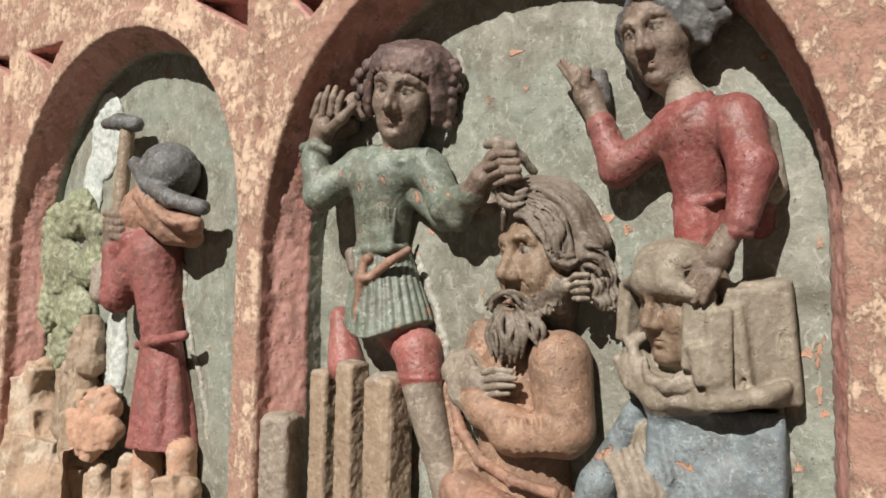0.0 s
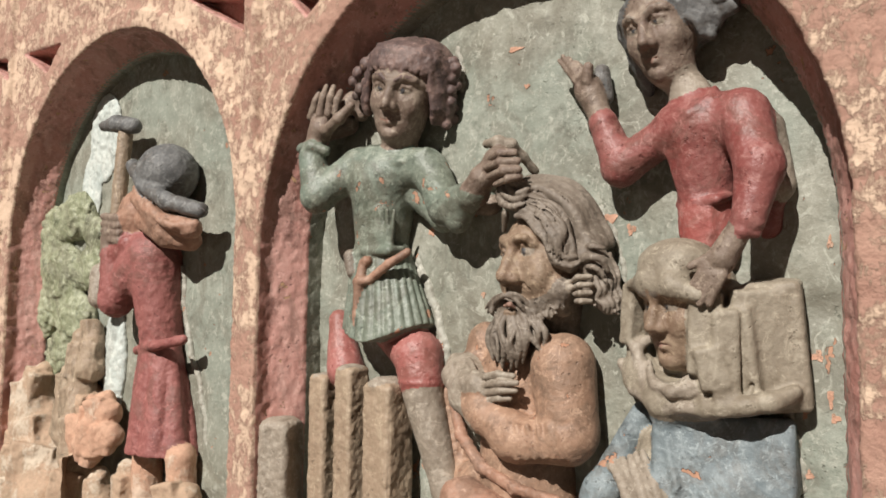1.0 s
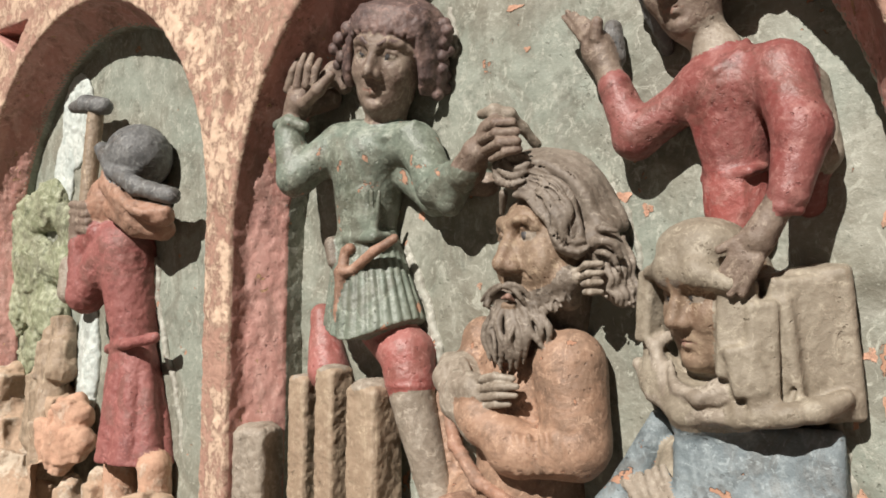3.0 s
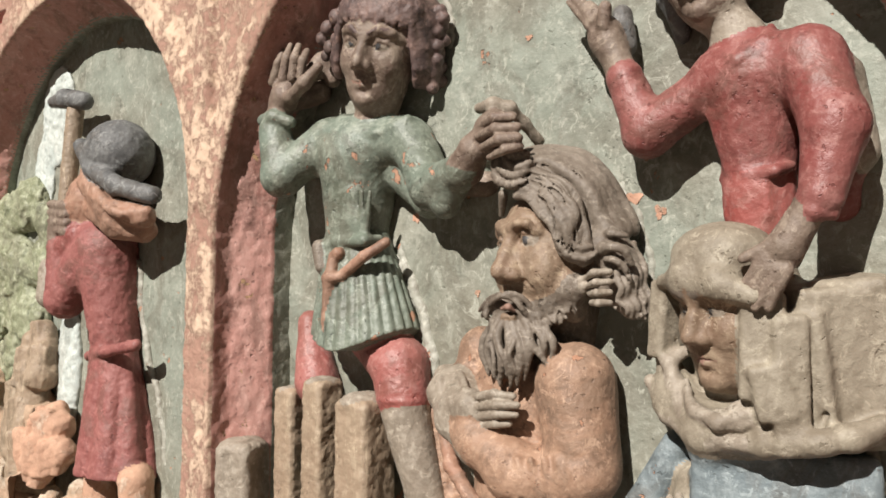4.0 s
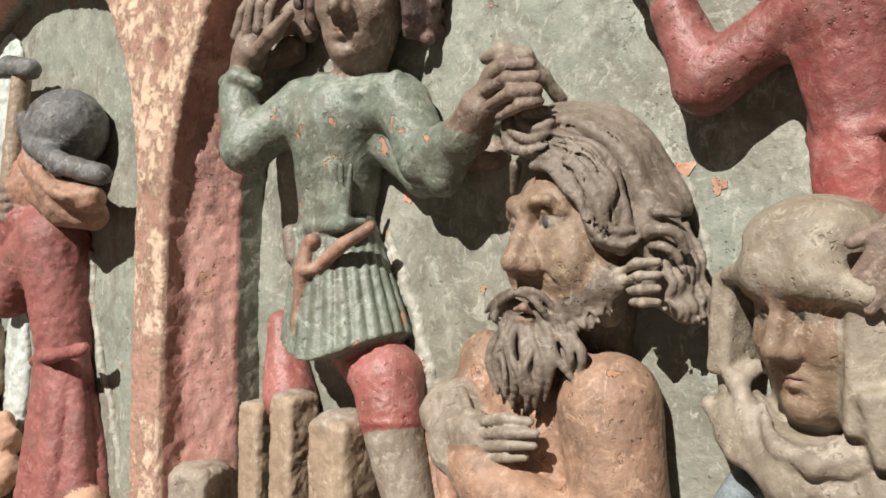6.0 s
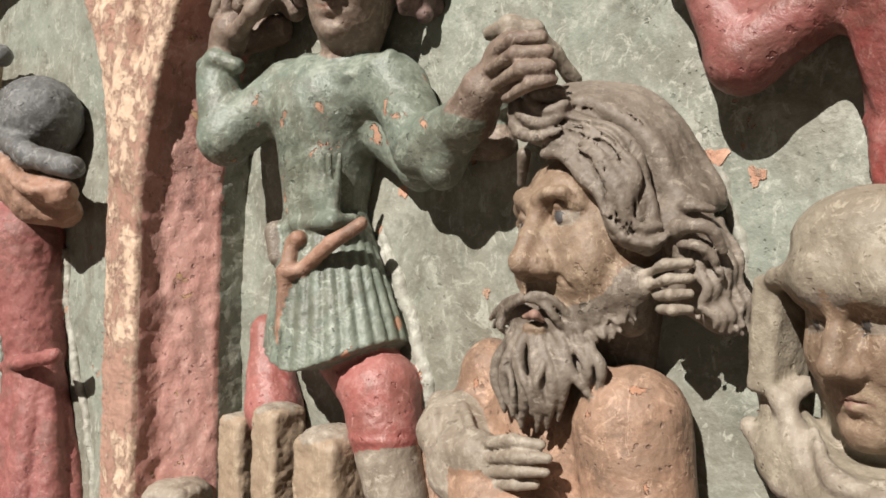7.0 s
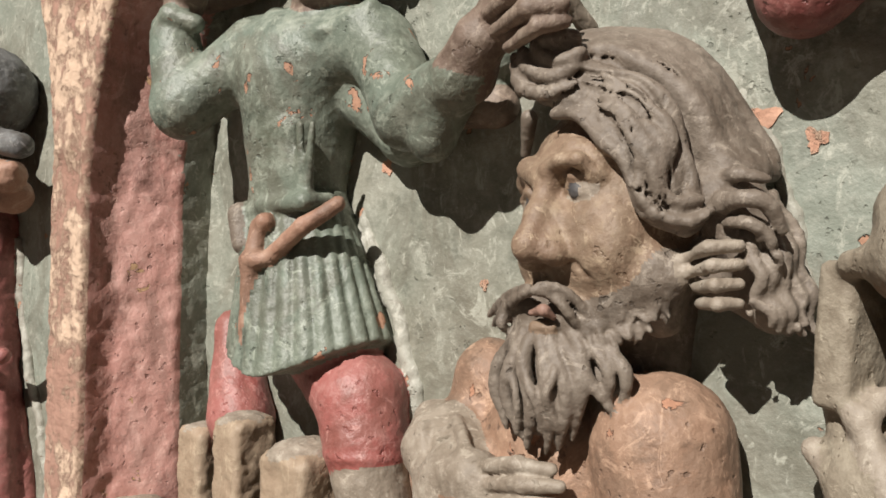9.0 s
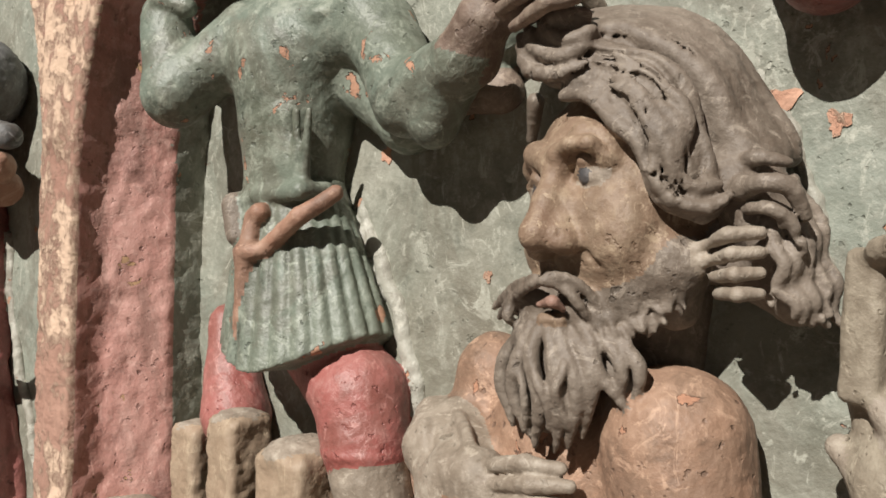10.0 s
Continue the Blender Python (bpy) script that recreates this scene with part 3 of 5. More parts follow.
    c.cap((-0.3863, 0.7220, 1.6830, 0.0148), (-0.3468, 0.7090, 1.6911, 0.0108), GREEN, 0.006)
    c.cap((-0.3495, 0.7080, 1.6902, 0.0099), (-0.3379, 0.7060, 1.7003, 0.0102), SKIN, 0.003)
    c.cap((-0.3439, 0.7120, 1.6882, 0.0081), (-0.3366, 0.7070, 1.7039, 0.0090), SKIN, 0.004)
    c.ell((-0.3231, 0.7080, 1.7112, 0.0151), (0.92, 0.75, 0.98), SKIN, 0.005)
    for knuckle in (((-0.3264, 0.7000, 1.7145, 0.0026), (-0.3108, 0.6920, 1.7162, 0.0037), (-0.2997, 0.6960, 1.7161, 0.0032)), ((-0.3275, 0.6980, 1.7074, 0.0026), (-0.3072, 0.6880, 1.7086, 0.0036), (-0.2956, 0.6940, 1.7084, 0.0031)), ((-0.3244, 0.6980, 1.7001, 0.0026), (-0.3036, 0.6870, 1.7014, 0.0036), (-0.2939, 0.6930, 1.7018, 0.0031)), ((-0.3195, 0.6990, 1.6934, 0.0023), (-0.3010, 0.6890, 1.6950, 0.0029), (-0.2940, 0.6950, 1.6969, 0.0026))):
        c.chain(knuckle, SKIN, 0.0008)
    c.chain([(-0.3397, 0.7160, 1.7312, 0.0038), (-0.3258, 0.7120, 1.7306, 0.0045), (-0.3172, 0.7180, 1.7282, 0.0042), (-0.3137, 0.7300, 1.7199, 0.0035), (-0.3100, 0.7420, 1.7096, 0.0038)], DUST, 0.004)
    c.chain([(-0.4302, 0.7440, 1.7011, 0.0169), (-0.4028, 0.7420, 1.6789, 0.0144), (-0.3668, 0.7420, 1.6998, 0.0121), (-0.3413, 0.7420, 1.7111, 0.0119)], GREEN, 0.004)
    # added lump below the forearm, closing a lit gap where shade belongs
    c.cap((-0.3791, 0.7420, 1.6889, 0.0098), (-0.3553, 0.7440, 1.6857, 0.0099), SKIN, 0.006)
    # ridge of old plaster along the wall
    c.strand([(-0.4438, 0.7520, 1.6479, 0.0037), (-0.4293, 0.7510, 1.6183, 0.0042), (-0.4146, 0.7510, 1.5871, 0.0041), (-0.4041, 0.7510, 1.5466, 0.0046), (-0.3969, 0.7510, 1.5069, 0.0040)], PLASTER, 0.002, 0.0012, 5, 0, 22)
    c.strand([(-0.3978, 0.7520, 1.8335, 0.0025), (-0.3926, 0.7520, 1.8123, 0.0029), (-0.3925, 0.7520, 1.7923, 0.0020)], PLASTER, 0.002, 0.0015, 4, 0, 16)
    # neck and head
    c.cap((-0.4499, 0.7320, 1.7371, 0.0159), (-0.4443, 0.7280, 1.7625, 0.0179), SKIN, 0.004)
    at = c.head((-0.4355, 0.7215, 1.7885, 0.0005), 0.0385, 15, -12, 14, SKIN, brow=HAIR_DARK, wide=1.08)
    c.ell(at(0.10, -0.40, 0.44, 1.0), (1.04, 0.78, 0.92), HAIR_DARK, 0.003)
    for i in range(44):
        a = radians(-118 + 236 * i / 43)
        ca, sa = math.cos(a), math.sin(a)
        top = at(0.05, -0.20, 1.28, 0.07)
        mid = at(0.72 * sa, -0.12 + 0.52 * ca, 1.06, 0.08)
        low = at(0.90 * sa, -0.16 + 0.76 * ca, 0.62 - 0.10 * sa * sa + 0.05 * math.sin(i * 2.3), 0.065)
        P = [top, mid, low]
        if abs(sa) > 0.78:
            P.append(at(1.04 * sa, -0.22 + 0.66 * ca, -0.20, 0.09))
            P.append(at(1.02 * sa, -0.30 + 0.60 * ca, -0.52, 0.07))
        c.strand(P, HAIR_DARK, 0.0010, 0.0007, 3, i)
    for i in range(12):
        c.ell(at(1.04 + 0.05 * math.sin(i * 2.1), -0.25 + 0.15 * math.cos(i * 3), -0.55 + 0.13 * i, 0.13), (1, 1, 1), HAIR_DARK, 0.001)
        c.ell(at(-0.98 + 0.05 * math.sin(i * 2.7), -0.25, -0.20 + 0.09 * i, 0.10), (1, 1, 1), HAIR_DARK, 0.001)
    for curl in ((-0.4754, 0.7120, 1.8225, 0.0061), (-0.4853, 0.7120, 1.8162, 0.0056), (-0.4920, 0.7130, 1.8093, 0.0051), (-0.4841, 0.7140, 1.8008, 0.0056), (-0.4669, 0.7080, 1.8096, 0.0050), (-0.4730, 0.7100, 1.8041, 0.0050), (-0.4925, 0.7180, 1.7970, 0.0046)):
        c.ell(curl, (1, 0.8, 1.1), HAIR_DARK, 0.0010)
    # belt, strap and dagger
    c.chain([(-0.4981, 0.7220, 1.6460, 0.0043), (-0.4727, 0.7145, 1.6478, 0.0042), (-0.4437, 0.7135, 1.6478, 0.0041), (-0.4397, 0.7260, 1.6496, 0.0031)], GREEN, 0.003)
    c.chain([(-0.4627, 0.7085, 1.6212, 0.0041), (-0.4398, 0.7095, 1.6356, 0.0041), (-0.4277, 0.7200, 1.6461, 0.0036)], BELT, 0.0015)
    c.ell((-0.4665, 0.7090, 1.6389, 0.0047), (1, 1, 1), BELT, 0.002)
    c.ell((-0.4697, 0.7055, 1.6206, 0.0083), (1.1, 0.7, 0.6), BELT, 0.002)
    c.chain([(-0.4707, 0.7090, 1.6369, 0.0042), (-0.4727, 0.7065, 1.6170, 0.0052), (-0.4746, 0.7055, 1.5731, 0.0031)], BELT, 0.002)
    c.cap((-0.4945, 0.7160, 1.6444, 0.0064), (-0.4890, 0.7140, 1.6292, 0.0053), HAIR_GREY, 0.003)
    return c


statue("statue", youth(), "stone youth in worn green tunic and red hose, one palm raised", group="carved figures", base=(-0.45, 0.74, 1.36))


# ---- bearded man ----
def elder():
    c = Carving((-0.43, 0.655, 1.36), (-0.17, 0.758, 1.76), 0.0009)
    # bare body and folded arms
    c.cap((-0.3199, 0.7520, 1.5461, 0.0380), (-0.3214, 0.7560, 1.4291, 0.0447), FLESH, 0.01)
    c.cap((-0.3623, 0.7520, 1.5683, 0.0178), (-0.3662, 0.7480, 1.5340, 0.0177), FLESH, 0.008)
    c.cap((-0.2756, 0.7280, 1.5539, 0.0248), (-0.2682, 0.7240, 1.5049, 0.0226), FLESH, 0.008)
    c.cap((-0.2680, 0.7220, 1.4995, 0.0190), (-0.3110, 0.7090, 1.4965, 0.0160), FLESH, 0.005)
    c.cap((-0.3032, 0.7090, 1.4973, 0.0163), (-0.3375, 0.7060, 1.5201, 0.0123), FLESH, 0.006)
    for i in range(6):
        u = i / 5
        c.cap(between((-0.3056, 0.6950, 1.5084, 0.0017), (-0.2649, 0.7035, 1.5135, 0.0017), u), between((-0.2979, 0.6985, 1.4854, 0.0013), (-0.2638, 0.7060, 1.4901, 0.0013), u), FLESH, 0.004)
    c.chain([(-0.2794, 0.6990, 1.5176, 0.0017), (-0.2626, 0.6995, 1.5133, 0.0017), (-0.2509, 0.7040, 1.5156, 0.0012)], None, 0.005, cut=True)
    c.chain([(-0.3825, 0.7340, 1.5511, 0.0082), (-0.3744, 0.7220, 1.5412, 0.0099), (-0.3580, 0.7120, 1.5249, 0.0107), (-0.3354, 0.7080, 1.5116, 0.0109)], DUST, 0.008)
    c.cap((-0.3680, 0.7320, 1.5507, 0.0080), (-0.3515, 0.7170, 1.5406, 0.0089), DUST, 0.008)
    c.cap((-0.3354, 0.7080, 1.5116, 0.0109), (-0.3146, 0.7070, 1.5068, 0.0111), FLESH, 0.010)
    c.chain([(-0.3548, 0.7080, 1.5366, 0.0081), (-0.3388, 0.7050, 1.5376, 0.0082), (-0.3320, 0.7060, 1.5346, 0.0072)], DUST, 0.008)
    for finger in (((-0.3321, 0.7010, 1.5432, 0.0027), (-0.3147, 0.6970, 1.5469, 0.0032), (-0.3035, 0.7010, 1.5458, 0.0023)), ((-0.3295, 0.7000, 1.5374, 0.0027), (-0.3122, 0.6960, 1.5407, 0.0032), (-0.2998, 0.7000, 1.5409, 0.0023)), ((-0.3291, 0.7010, 1.5314, 0.0027), (-0.3123, 0.6970, 1.5346, 0.0029), (-0.3012, 0.7010, 1.5348, 0.0020)), ((-0.3295, 0.7030, 1.5258, 0.0024), (-0.3144, 0.6990, 1.5284, 0.0026), (-0.3073, 0.7030, 1.5287, 0.0020))):
        c.chain(finger, DUST, 0.0010)
    for fold in (((-0.3702, 0.7220, 1.5513, 0.0013), (-0.3601, 0.7120, 1.5435, 0.0016), (-0.3508, 0.7030, 1.5330, 0.0012)), ((-0.3626, 0.7240, 1.5543, 0.0013), (-0.3493, 0.7120, 1.5506, 0.0016), (-0.3400, 0.7020, 1.5432, 0.0012)), ((-0.3729, 0.7160, 1.5517, 0.0013), (-0.3645, 0.7080, 1.5341, 0.0016), (-0.3500, 0.7020, 1.5181, 0.0009))):
        c.strand(fold, DUST, 0.003)
    c.strand([(-0.2741, 0.7520, 1.7001, 0.0019), (-0.2557, 0.7520, 1.6838, 0.0027), (-0.2429, 0.7520, 1.6522, 0.0027), (-0.2343, 0.7520, 1.6163, 0.0022), (-0.2315, 0.7520, 1.5944, 0.0018)], PLASTER, 0.002, 0.0012, 5, 0, 20)
    # neck and head
    c.cap((-0.2958, 0.7570, 1.5680, 0.0215), (-0.2932, 0.7520, 1.6076, 0.0233), HAIR_GREY, 0.006)
    c.head((-0.2940, 0.7315, 1.6275, 0.0002), 0.0475, -20, 7, -5, OCHRE, mouth=False, jaw=False, brow=None, eye=0.19, wide=0.95)
    # hair: solid mass first
    c.ell((-0.2849, 0.7480, 1.6562, 0.0350), (1.0, 0.86, 1.06), HAIR_GREY, 0.003)
    c.chain([(-0.3095, 0.7120, 1.6806, 0.0075), (-0.2884, 0.7110, 1.6744, 0.0083), (-0.2722, 0.7120, 1.6561, 0.0083), (-0.2641, 0.7130, 1.6365, 0.0067)], HAIR_GREY, 0.006)
    c.chain([(-0.3072, 0.7220, 1.6875, 0.0077), (-0.2873, 0.7260, 1.6853, 0.0090), (-0.2672, 0.7280, 1.6684, 0.0109), (-0.2542, 0.7300, 1.6484, 0.0091), (-0.2417, 0.7280, 1.6239, 0.0081), (-0.2350, 0.7260, 1.6013, 0.0068)], HAIR_GREY, 0.008)
    c.cap((-0.2587, 0.7340, 1.6157, 0.0112), (-0.2390, 0.7320, 1.6029, 0.0091), HAIR_GREY, 0.008)
    c.cap((-0.2534, 0.7220, 1.6366, 0.0089), (-0.2434, 0.7220, 1.6202, 0.0079), HAIR_GREY, 0.006)
    # combed ridges that leave the fist, pass over the brow and turn down past the cheek
    c.waves([(-0.3033, 0.7040, 1.6681, 0.0017), (-0.2905, 0.7010, 1.6638, 0.0020), (-0.2816, 0.6990, 1.6570, 0.0021), (-0.2758, 0.7000, 1.6481, 0.0023), (-0.2709, 0.7020, 1.6385, 0.0021), (-0.2664, 0.7050, 1.6292, 0.0017), (-0.2598, 0.7080, 1.6232, 0.0010)],
            [(-0.3032, 0.7070, 1.6850, 0.0019), (-0.2848, 0.7060, 1.6814, 0.0022), (-0.2713, 0.7060, 1.6735, 0.0023), (-0.2622, 0.7090, 1.6606, 0.0025), (-0.2585, 0.7110, 1.6477, 0.0023), (-0.2583, 0.7110, 1.6358, 0.0019), (-0.2536, 0.7110, 1.6282, 0.0010)], 6, HAIR_GREY, 0.0018, 0.0014, 2.4, 0.35, 30)
    c.waves([(-0.2849, 0.7000, 1.6667, 0.0011), (-0.2744, 0.6980, 1.6603, 0.0016), (-0.2676, 0.6990, 1.6491, 0.0017), (-0.2650, 0.7010, 1.6388, 0.0015), (-0.2605, 0.7050, 1.6294, 0.0009)],
            [(-0.2839, 0.7020, 1.6773, 0.0011), (-0.2705, 0.7020, 1.6693, 0.0016), (-0.2631, 0.7040, 1.6572, 0.0017), (-0.2607, 0.7060, 1.6442, 0.0015), (-0.2572, 0.7080, 1.6329, 0.0009)], 4, HAIR_GREY, 0.0018, 0.0014, 2.0, 0.5, 24)
    # smoother crown
    c.waves([(-0.3066, 0.7130, 1.6906, 0.0026), (-0.2857, 0.7140, 1.6884, 0.0030), (-0.2680, 0.7160, 1.6795, 0.0031), (-0.2577, 0.7190, 1.6639, 0.0030), (-0.2532, 0.7210, 1.6516, 0.0027), (-0.2477, 0.7220, 1.6440, 0.0016)],
            [(-0.3094, 0.7240, 1.6963, 0.0027), (-0.2912, 0.7300, 1.6979, 0.0030), (-0.2722, 0.7340, 1.6923, 0.0031), (-0.2571, 0.7390, 1.6751, 0.0032), (-0.2484, 0.7410, 1.6587, 0.0028), (-0.2410, 0.7390, 1.6450, 0.0016)], 4, HAIR_GREY, 0.0050, 0.0009, 2.2, 0.4, 26)
    # the lock that turns up over the ear, and its neighbours
    c.strand([(-0.2676, 0.6990, 1.6509, 0.0017), (-0.2704, 0.6990, 1.6408, 0.0021), (-0.2655, 0.7020, 1.6312, 0.0022), (-0.2557, 0.7060, 1.6280, 0.0019), (-0.2506, 0.7110, 1.6327, 0.0012)], HAIR_GREY, 0.0016)
    c.strand([(-0.2624, 0.7060, 1.6531, 0.0016), (-0.2649, 0.7030, 1.6425, 0.0019), (-0.2600, 0.7040, 1.6344, 0.0019), (-0.2538, 0.7090, 1.6353, 0.0014)], HAIR_GREY, 0.0016)
    c.strand([(-0.2533, 0.7220, 1.6419, 0.0014), (-0.2453, 0.7160, 1.6431, 0.0022), (-0.2367, 0.7200, 1.6415, 0.0015)], HAIR_GREY, 0.0012)
    c.strand([(-0.2504, 0.7140, 1.6321, 0.0021), (-0.2410, 0.7070, 1.6344, 0.0028), (-0.2338, 0.7090, 1.6328, 0.0026), (-0.2311, 0.7140, 1.6250, 0.0020)], HAIR_GREY, 0.001)
    c.strand([(-0.2468, 0.7120, 1.6274, 0.0017), (-0.2390, 0.7080, 1.6272, 0.0020), (-0.2337, 0.7110, 1.6225, 0.0018), (-0.2319, 0.7140, 1.6145, 0.0015)], HAIR_GREY, 0.001)
    c.waves([(-0.2417, 0.7140, 1.6239, 0.0017), (-0.2381, 0.7120, 1.6145, 0.0018), (-0.2380, 0.7130, 1.6047, 0.0016), (-0.2348, 0.7160, 1.5965, 0.0010)],
            [(-0.2381, 0.7340, 1.6383, 0.0018), (-0.2306, 0.7290, 1.6200, 0.0021), (-0.2269, 0.7270, 1.6055, 0.0018), (-0.2258, 0.7280, 1.5927, 0.0012)], 5, HAIR_GREY, 0.0014, 0.0014, 2.6, 0.9, 20)
    for i in range(34):
        u, v = np.random.rand(), np.random.rand()
        p = between(between((-0.2368, 0.7110, 1.6227, 0.0013), (-0.2308, 0.7270, 1.6217, 0.0014), u), between((-0.2410, 0.7130, 1.5989, 0.0013), (-0.2257, 0.7250, 1.5931, 0.0013), u), v)
        c.ell([a + b for a, b in zip(p, (0, -0.001, 0, np.random.uniform(-0.0004, 0.0005)))], (1, 0.8, 1.2), HAIR_GREY, 0.0007)
    for i in range(22):
        u, v = np.random.rand(), np.random.rand()
        p = between(between((-0.2331, 0.7060, 1.6238, 0.0008), (-0.2296, 0.7220, 1.6213, 0.0008), u), between((-0.2318, 0.7080, 1.5967, 0.0008), (-0.2257, 0.7210, 1.5941, 0.0008), u), v)
        c.ell(p, (1, 3.0, 1.2), None, 0.0008, cut=True)
    # the tuft held in the fist, bent into loops
    for loop in (((-0.3222, 0.7080, 1.6923, 0.0023), (-0.3174, 0.7040, 1.6801, 0.0025), (-0.3050, 0.7010, 1.6751, 0.0025), (-0.2942, 0.7020, 1.6764, 0.0022)), ((-0.3181, 0.7060, 1.6940, 0.0021), (-0.3115, 0.7020, 1.6846, 0.0023), (-0.3014, 0.7000, 1.6804, 0.0022), (-0.2941, 0.7020, 1.6828, 0.0019)), ((-0.3113, 0.7040, 1.6946, 0.0020), (-0.3058, 0.7010, 1.6887, 0.0022), (-0.2977, 0.7000, 1.6854, 0.0022), (-0.2919, 0.7030, 1.6881, 0.0019)), ((-0.3091, 0.7030, 1.6974, 0.0023), (-0.3035, 0.7010, 1.6944, 0.0027), (-0.2953, 0.7040, 1.6937, 0.0027))):
        c.strand(loop, HAIR_GREY, 0.0014)
    c.cap((-0.3140, 0.7090, 1.6864, 0.0067), (-0.2989, 0.7100, 1.6846, 0.0085), HAIR_GREY, 0.004)
    c.cap((-0.3263, 0.7240, 1.6732, 0.0034), (-0.3331, 0.7320, 1.6612, 0.0022), HAIR_GREY, 0.004)
    # grooves cut between the ridges
    c.waves([(-0.2993, 0.7000, 1.6682, 0.0007), (-0.2883, 0.6980, 1.6644, 0.0009), (-0.2791, 0.6960, 1.6574, 0.0009), (-0.2733, 0.6970, 1.6481, 0.0009), (-0.2684, 0.6990, 1.6385, 0.0009), (-0.2641, 0.7020, 1.6299, 0.0005)],
            [(-0.3004, 0.7040, 1.6826, 0.0008), (-0.2828, 0.7030, 1.6792, 0.0009), (-0.2706, 0.7030, 1.6713, 0.0009), (-0.2621, 0.7060, 1.6591, 0.0009), (-0.2588, 0.7080, 1.6468, 0.0009), (-0.2579, 0.7080, 1.6355, 0.0005)], 8, None, 0.0007, 0.0013, 2.4, 0.30, 30, cut=True)
    c.waves([(-0.3016, 0.7080, 1.6868, 0.0008), (-0.2833, 0.7090, 1.6848, 0.0009), (-0.2665, 0.7100, 1.6761, 0.0009), (-0.2570, 0.7130, 1.6614, 0.0009), (-0.2521, 0.7160, 1.6490, 0.0005)],
            [(-0.3021, 0.7170, 1.6931, 0.0008), (-0.2863, 0.7220, 1.6932, 0.0010), (-0.2685, 0.7270, 1.6871, 0.0009), (-0.2549, 0.7320, 1.6711, 0.0009), (-0.2473, 0.7340, 1.6547, 0.0005)], 5, None, 0.0007, 0.0010, 2.2, 0.5, 26, cut=True)
    c.waves([(-0.2397, 0.7100, 1.6227, 0.0007), (-0.2374, 0.7080, 1.6144, 0.0008), (-0.2366, 0.7090, 1.6031, 0.0006)], [(-0.2319, 0.7220, 1.6265, 0.0007), (-0.2277, 0.7200, 1.6146, 0.0008), (-0.2258, 0.7200, 1.5966, 0.0007)], 6, None, 0.0007, 0.0014, 2.0, 0.9, 18, cut=True)
    c.chain([(-0.3048, 0.7000, 1.6487, 0.0011), (-0.2977, 0.6970, 1.6504, 0.0015), (-0.2900, 0.6960, 1.6498, 0.0016), (-0.2846, 0.7010, 1.6450, 0.0013)], OCHRE, 0.004)
    # fingers that grip the curls
    for i in range(4):
        u = i / 3
        c.chain([between((-0.2585, 0.7120, 1.6177, 0.0017), (-0.2557, 0.7120, 1.6027, 0.0017), u), between((-0.2493, 0.7040, 1.6199, 0.0023), (-0.2475, 0.7050, 1.6025, 0.0021), u), between((-0.2421, 0.7090, 1.6203, 0.0021), (-0.2430, 0.7110, 1.6028, 0.0020), u)], DUST, 0.0008)
    c.cap((-0.2476, 0.7120, 1.6344, 0.0037), (-0.2400, 0.7220, 1.6323, 0.0041), HAIR_GREY, 0.002)
    # moustache and beard
    c.ell((-0.3174, 0.7130, 1.5856, 0.0135), (0.85, 0.62, 0.75), HAIR_GREY, 0.004)
    c.cap((-0.3161, 0.7090, 1.5849, 0.0094), (-0.3122, 0.7090, 1.5629, 0.0077), HAIR_GREY, 0.006)
    c.cap((-0.2964, 0.7110, 1.5932, 0.0076), (-0.2716, 0.7160, 1.6118, 0.0083), HAIR_GREY, 0.008)
    c.cap((-0.3185, 0.7110, 1.6005, 0.0068), (-0.3006, 0.7090, 1.5988, 0.0068), HAIR_GREY, 0.005)
    c.cap((-0.3300, 0.7140, 1.5983, 0.0041), (-0.3184, 0.7090, 1.6025, 0.0047), HAIR_GREY, 0.004)
    c.cap((-0.2707, 0.7160, 1.6118, 0.0080), (-0.2732, 0.7240, 1.5981, 0.0074), HAIR_GREY, 0.008)
    c.cap((-0.2980, 0.7120, 1.5837, 0.0076), (-0.2872, 0.7150, 1.5747, 0.0060), HAIR_GREY, 0.006)
    for tuft in (((-0.3067, 0.6940, 1.6063, 0.0013), (-0.3154, 0.6990, 1.6041, 0.0015), (-0.3252, 0.7050, 1.5995, 0.0018), (-0.3341, 0.7110, 1.5937, 0.0012)), ((-0.3093, 0.6960, 1.6079, 0.0011), (-0.3197, 0.7020, 1.6060, 0.0014), (-0.3296, 0.7080, 1.6014, 0.0016), (-0.3375, 0.7130, 1.5971, 0.0010)), ((-0.3245, 0.7040, 1.5975, 0.0014), (-0.3255, 0.7030, 1.5946, 0.0016), (-0.3253, 0.7070, 1.5921, 0.0012)),
                 ((-0.3051, 0.6930, 1.6067, 0.0015), (-0.3011, 0.6970, 1.6052, 0.0017), (-0.2966, 0.6990, 1.6005, 0.0016), (-0.2941, 0.7030, 1.5944, 0.0011)), ((-0.3035, 0.6940, 1.6085, 0.0015), (-0.2975, 0.6980, 1.6071, 0.0015), (-0.2935, 0.7020, 1.6027, 0.0015), (-0.2906, 0.7060, 1.5961, 0.0011))):
        c.strand(tuft, HAIR_GREY, 0.0014)
    c.cap((-0.3100, 0.7010, 1.5941, 0.0021), (-0.3035, 0.7010, 1.5937, 0.0019), OCHRE, 0.003)
    c.chain([(-0.3203, 0.7030, 1.5976, 0.0006), (-0.3097, 0.6970, 1.6026, 0.0007), (-0.3005, 0.6960, 1.6009, 0.0007), (-0.2977, 0.7000, 1.5954, 0.0006)], None, 0.002, cut=True)
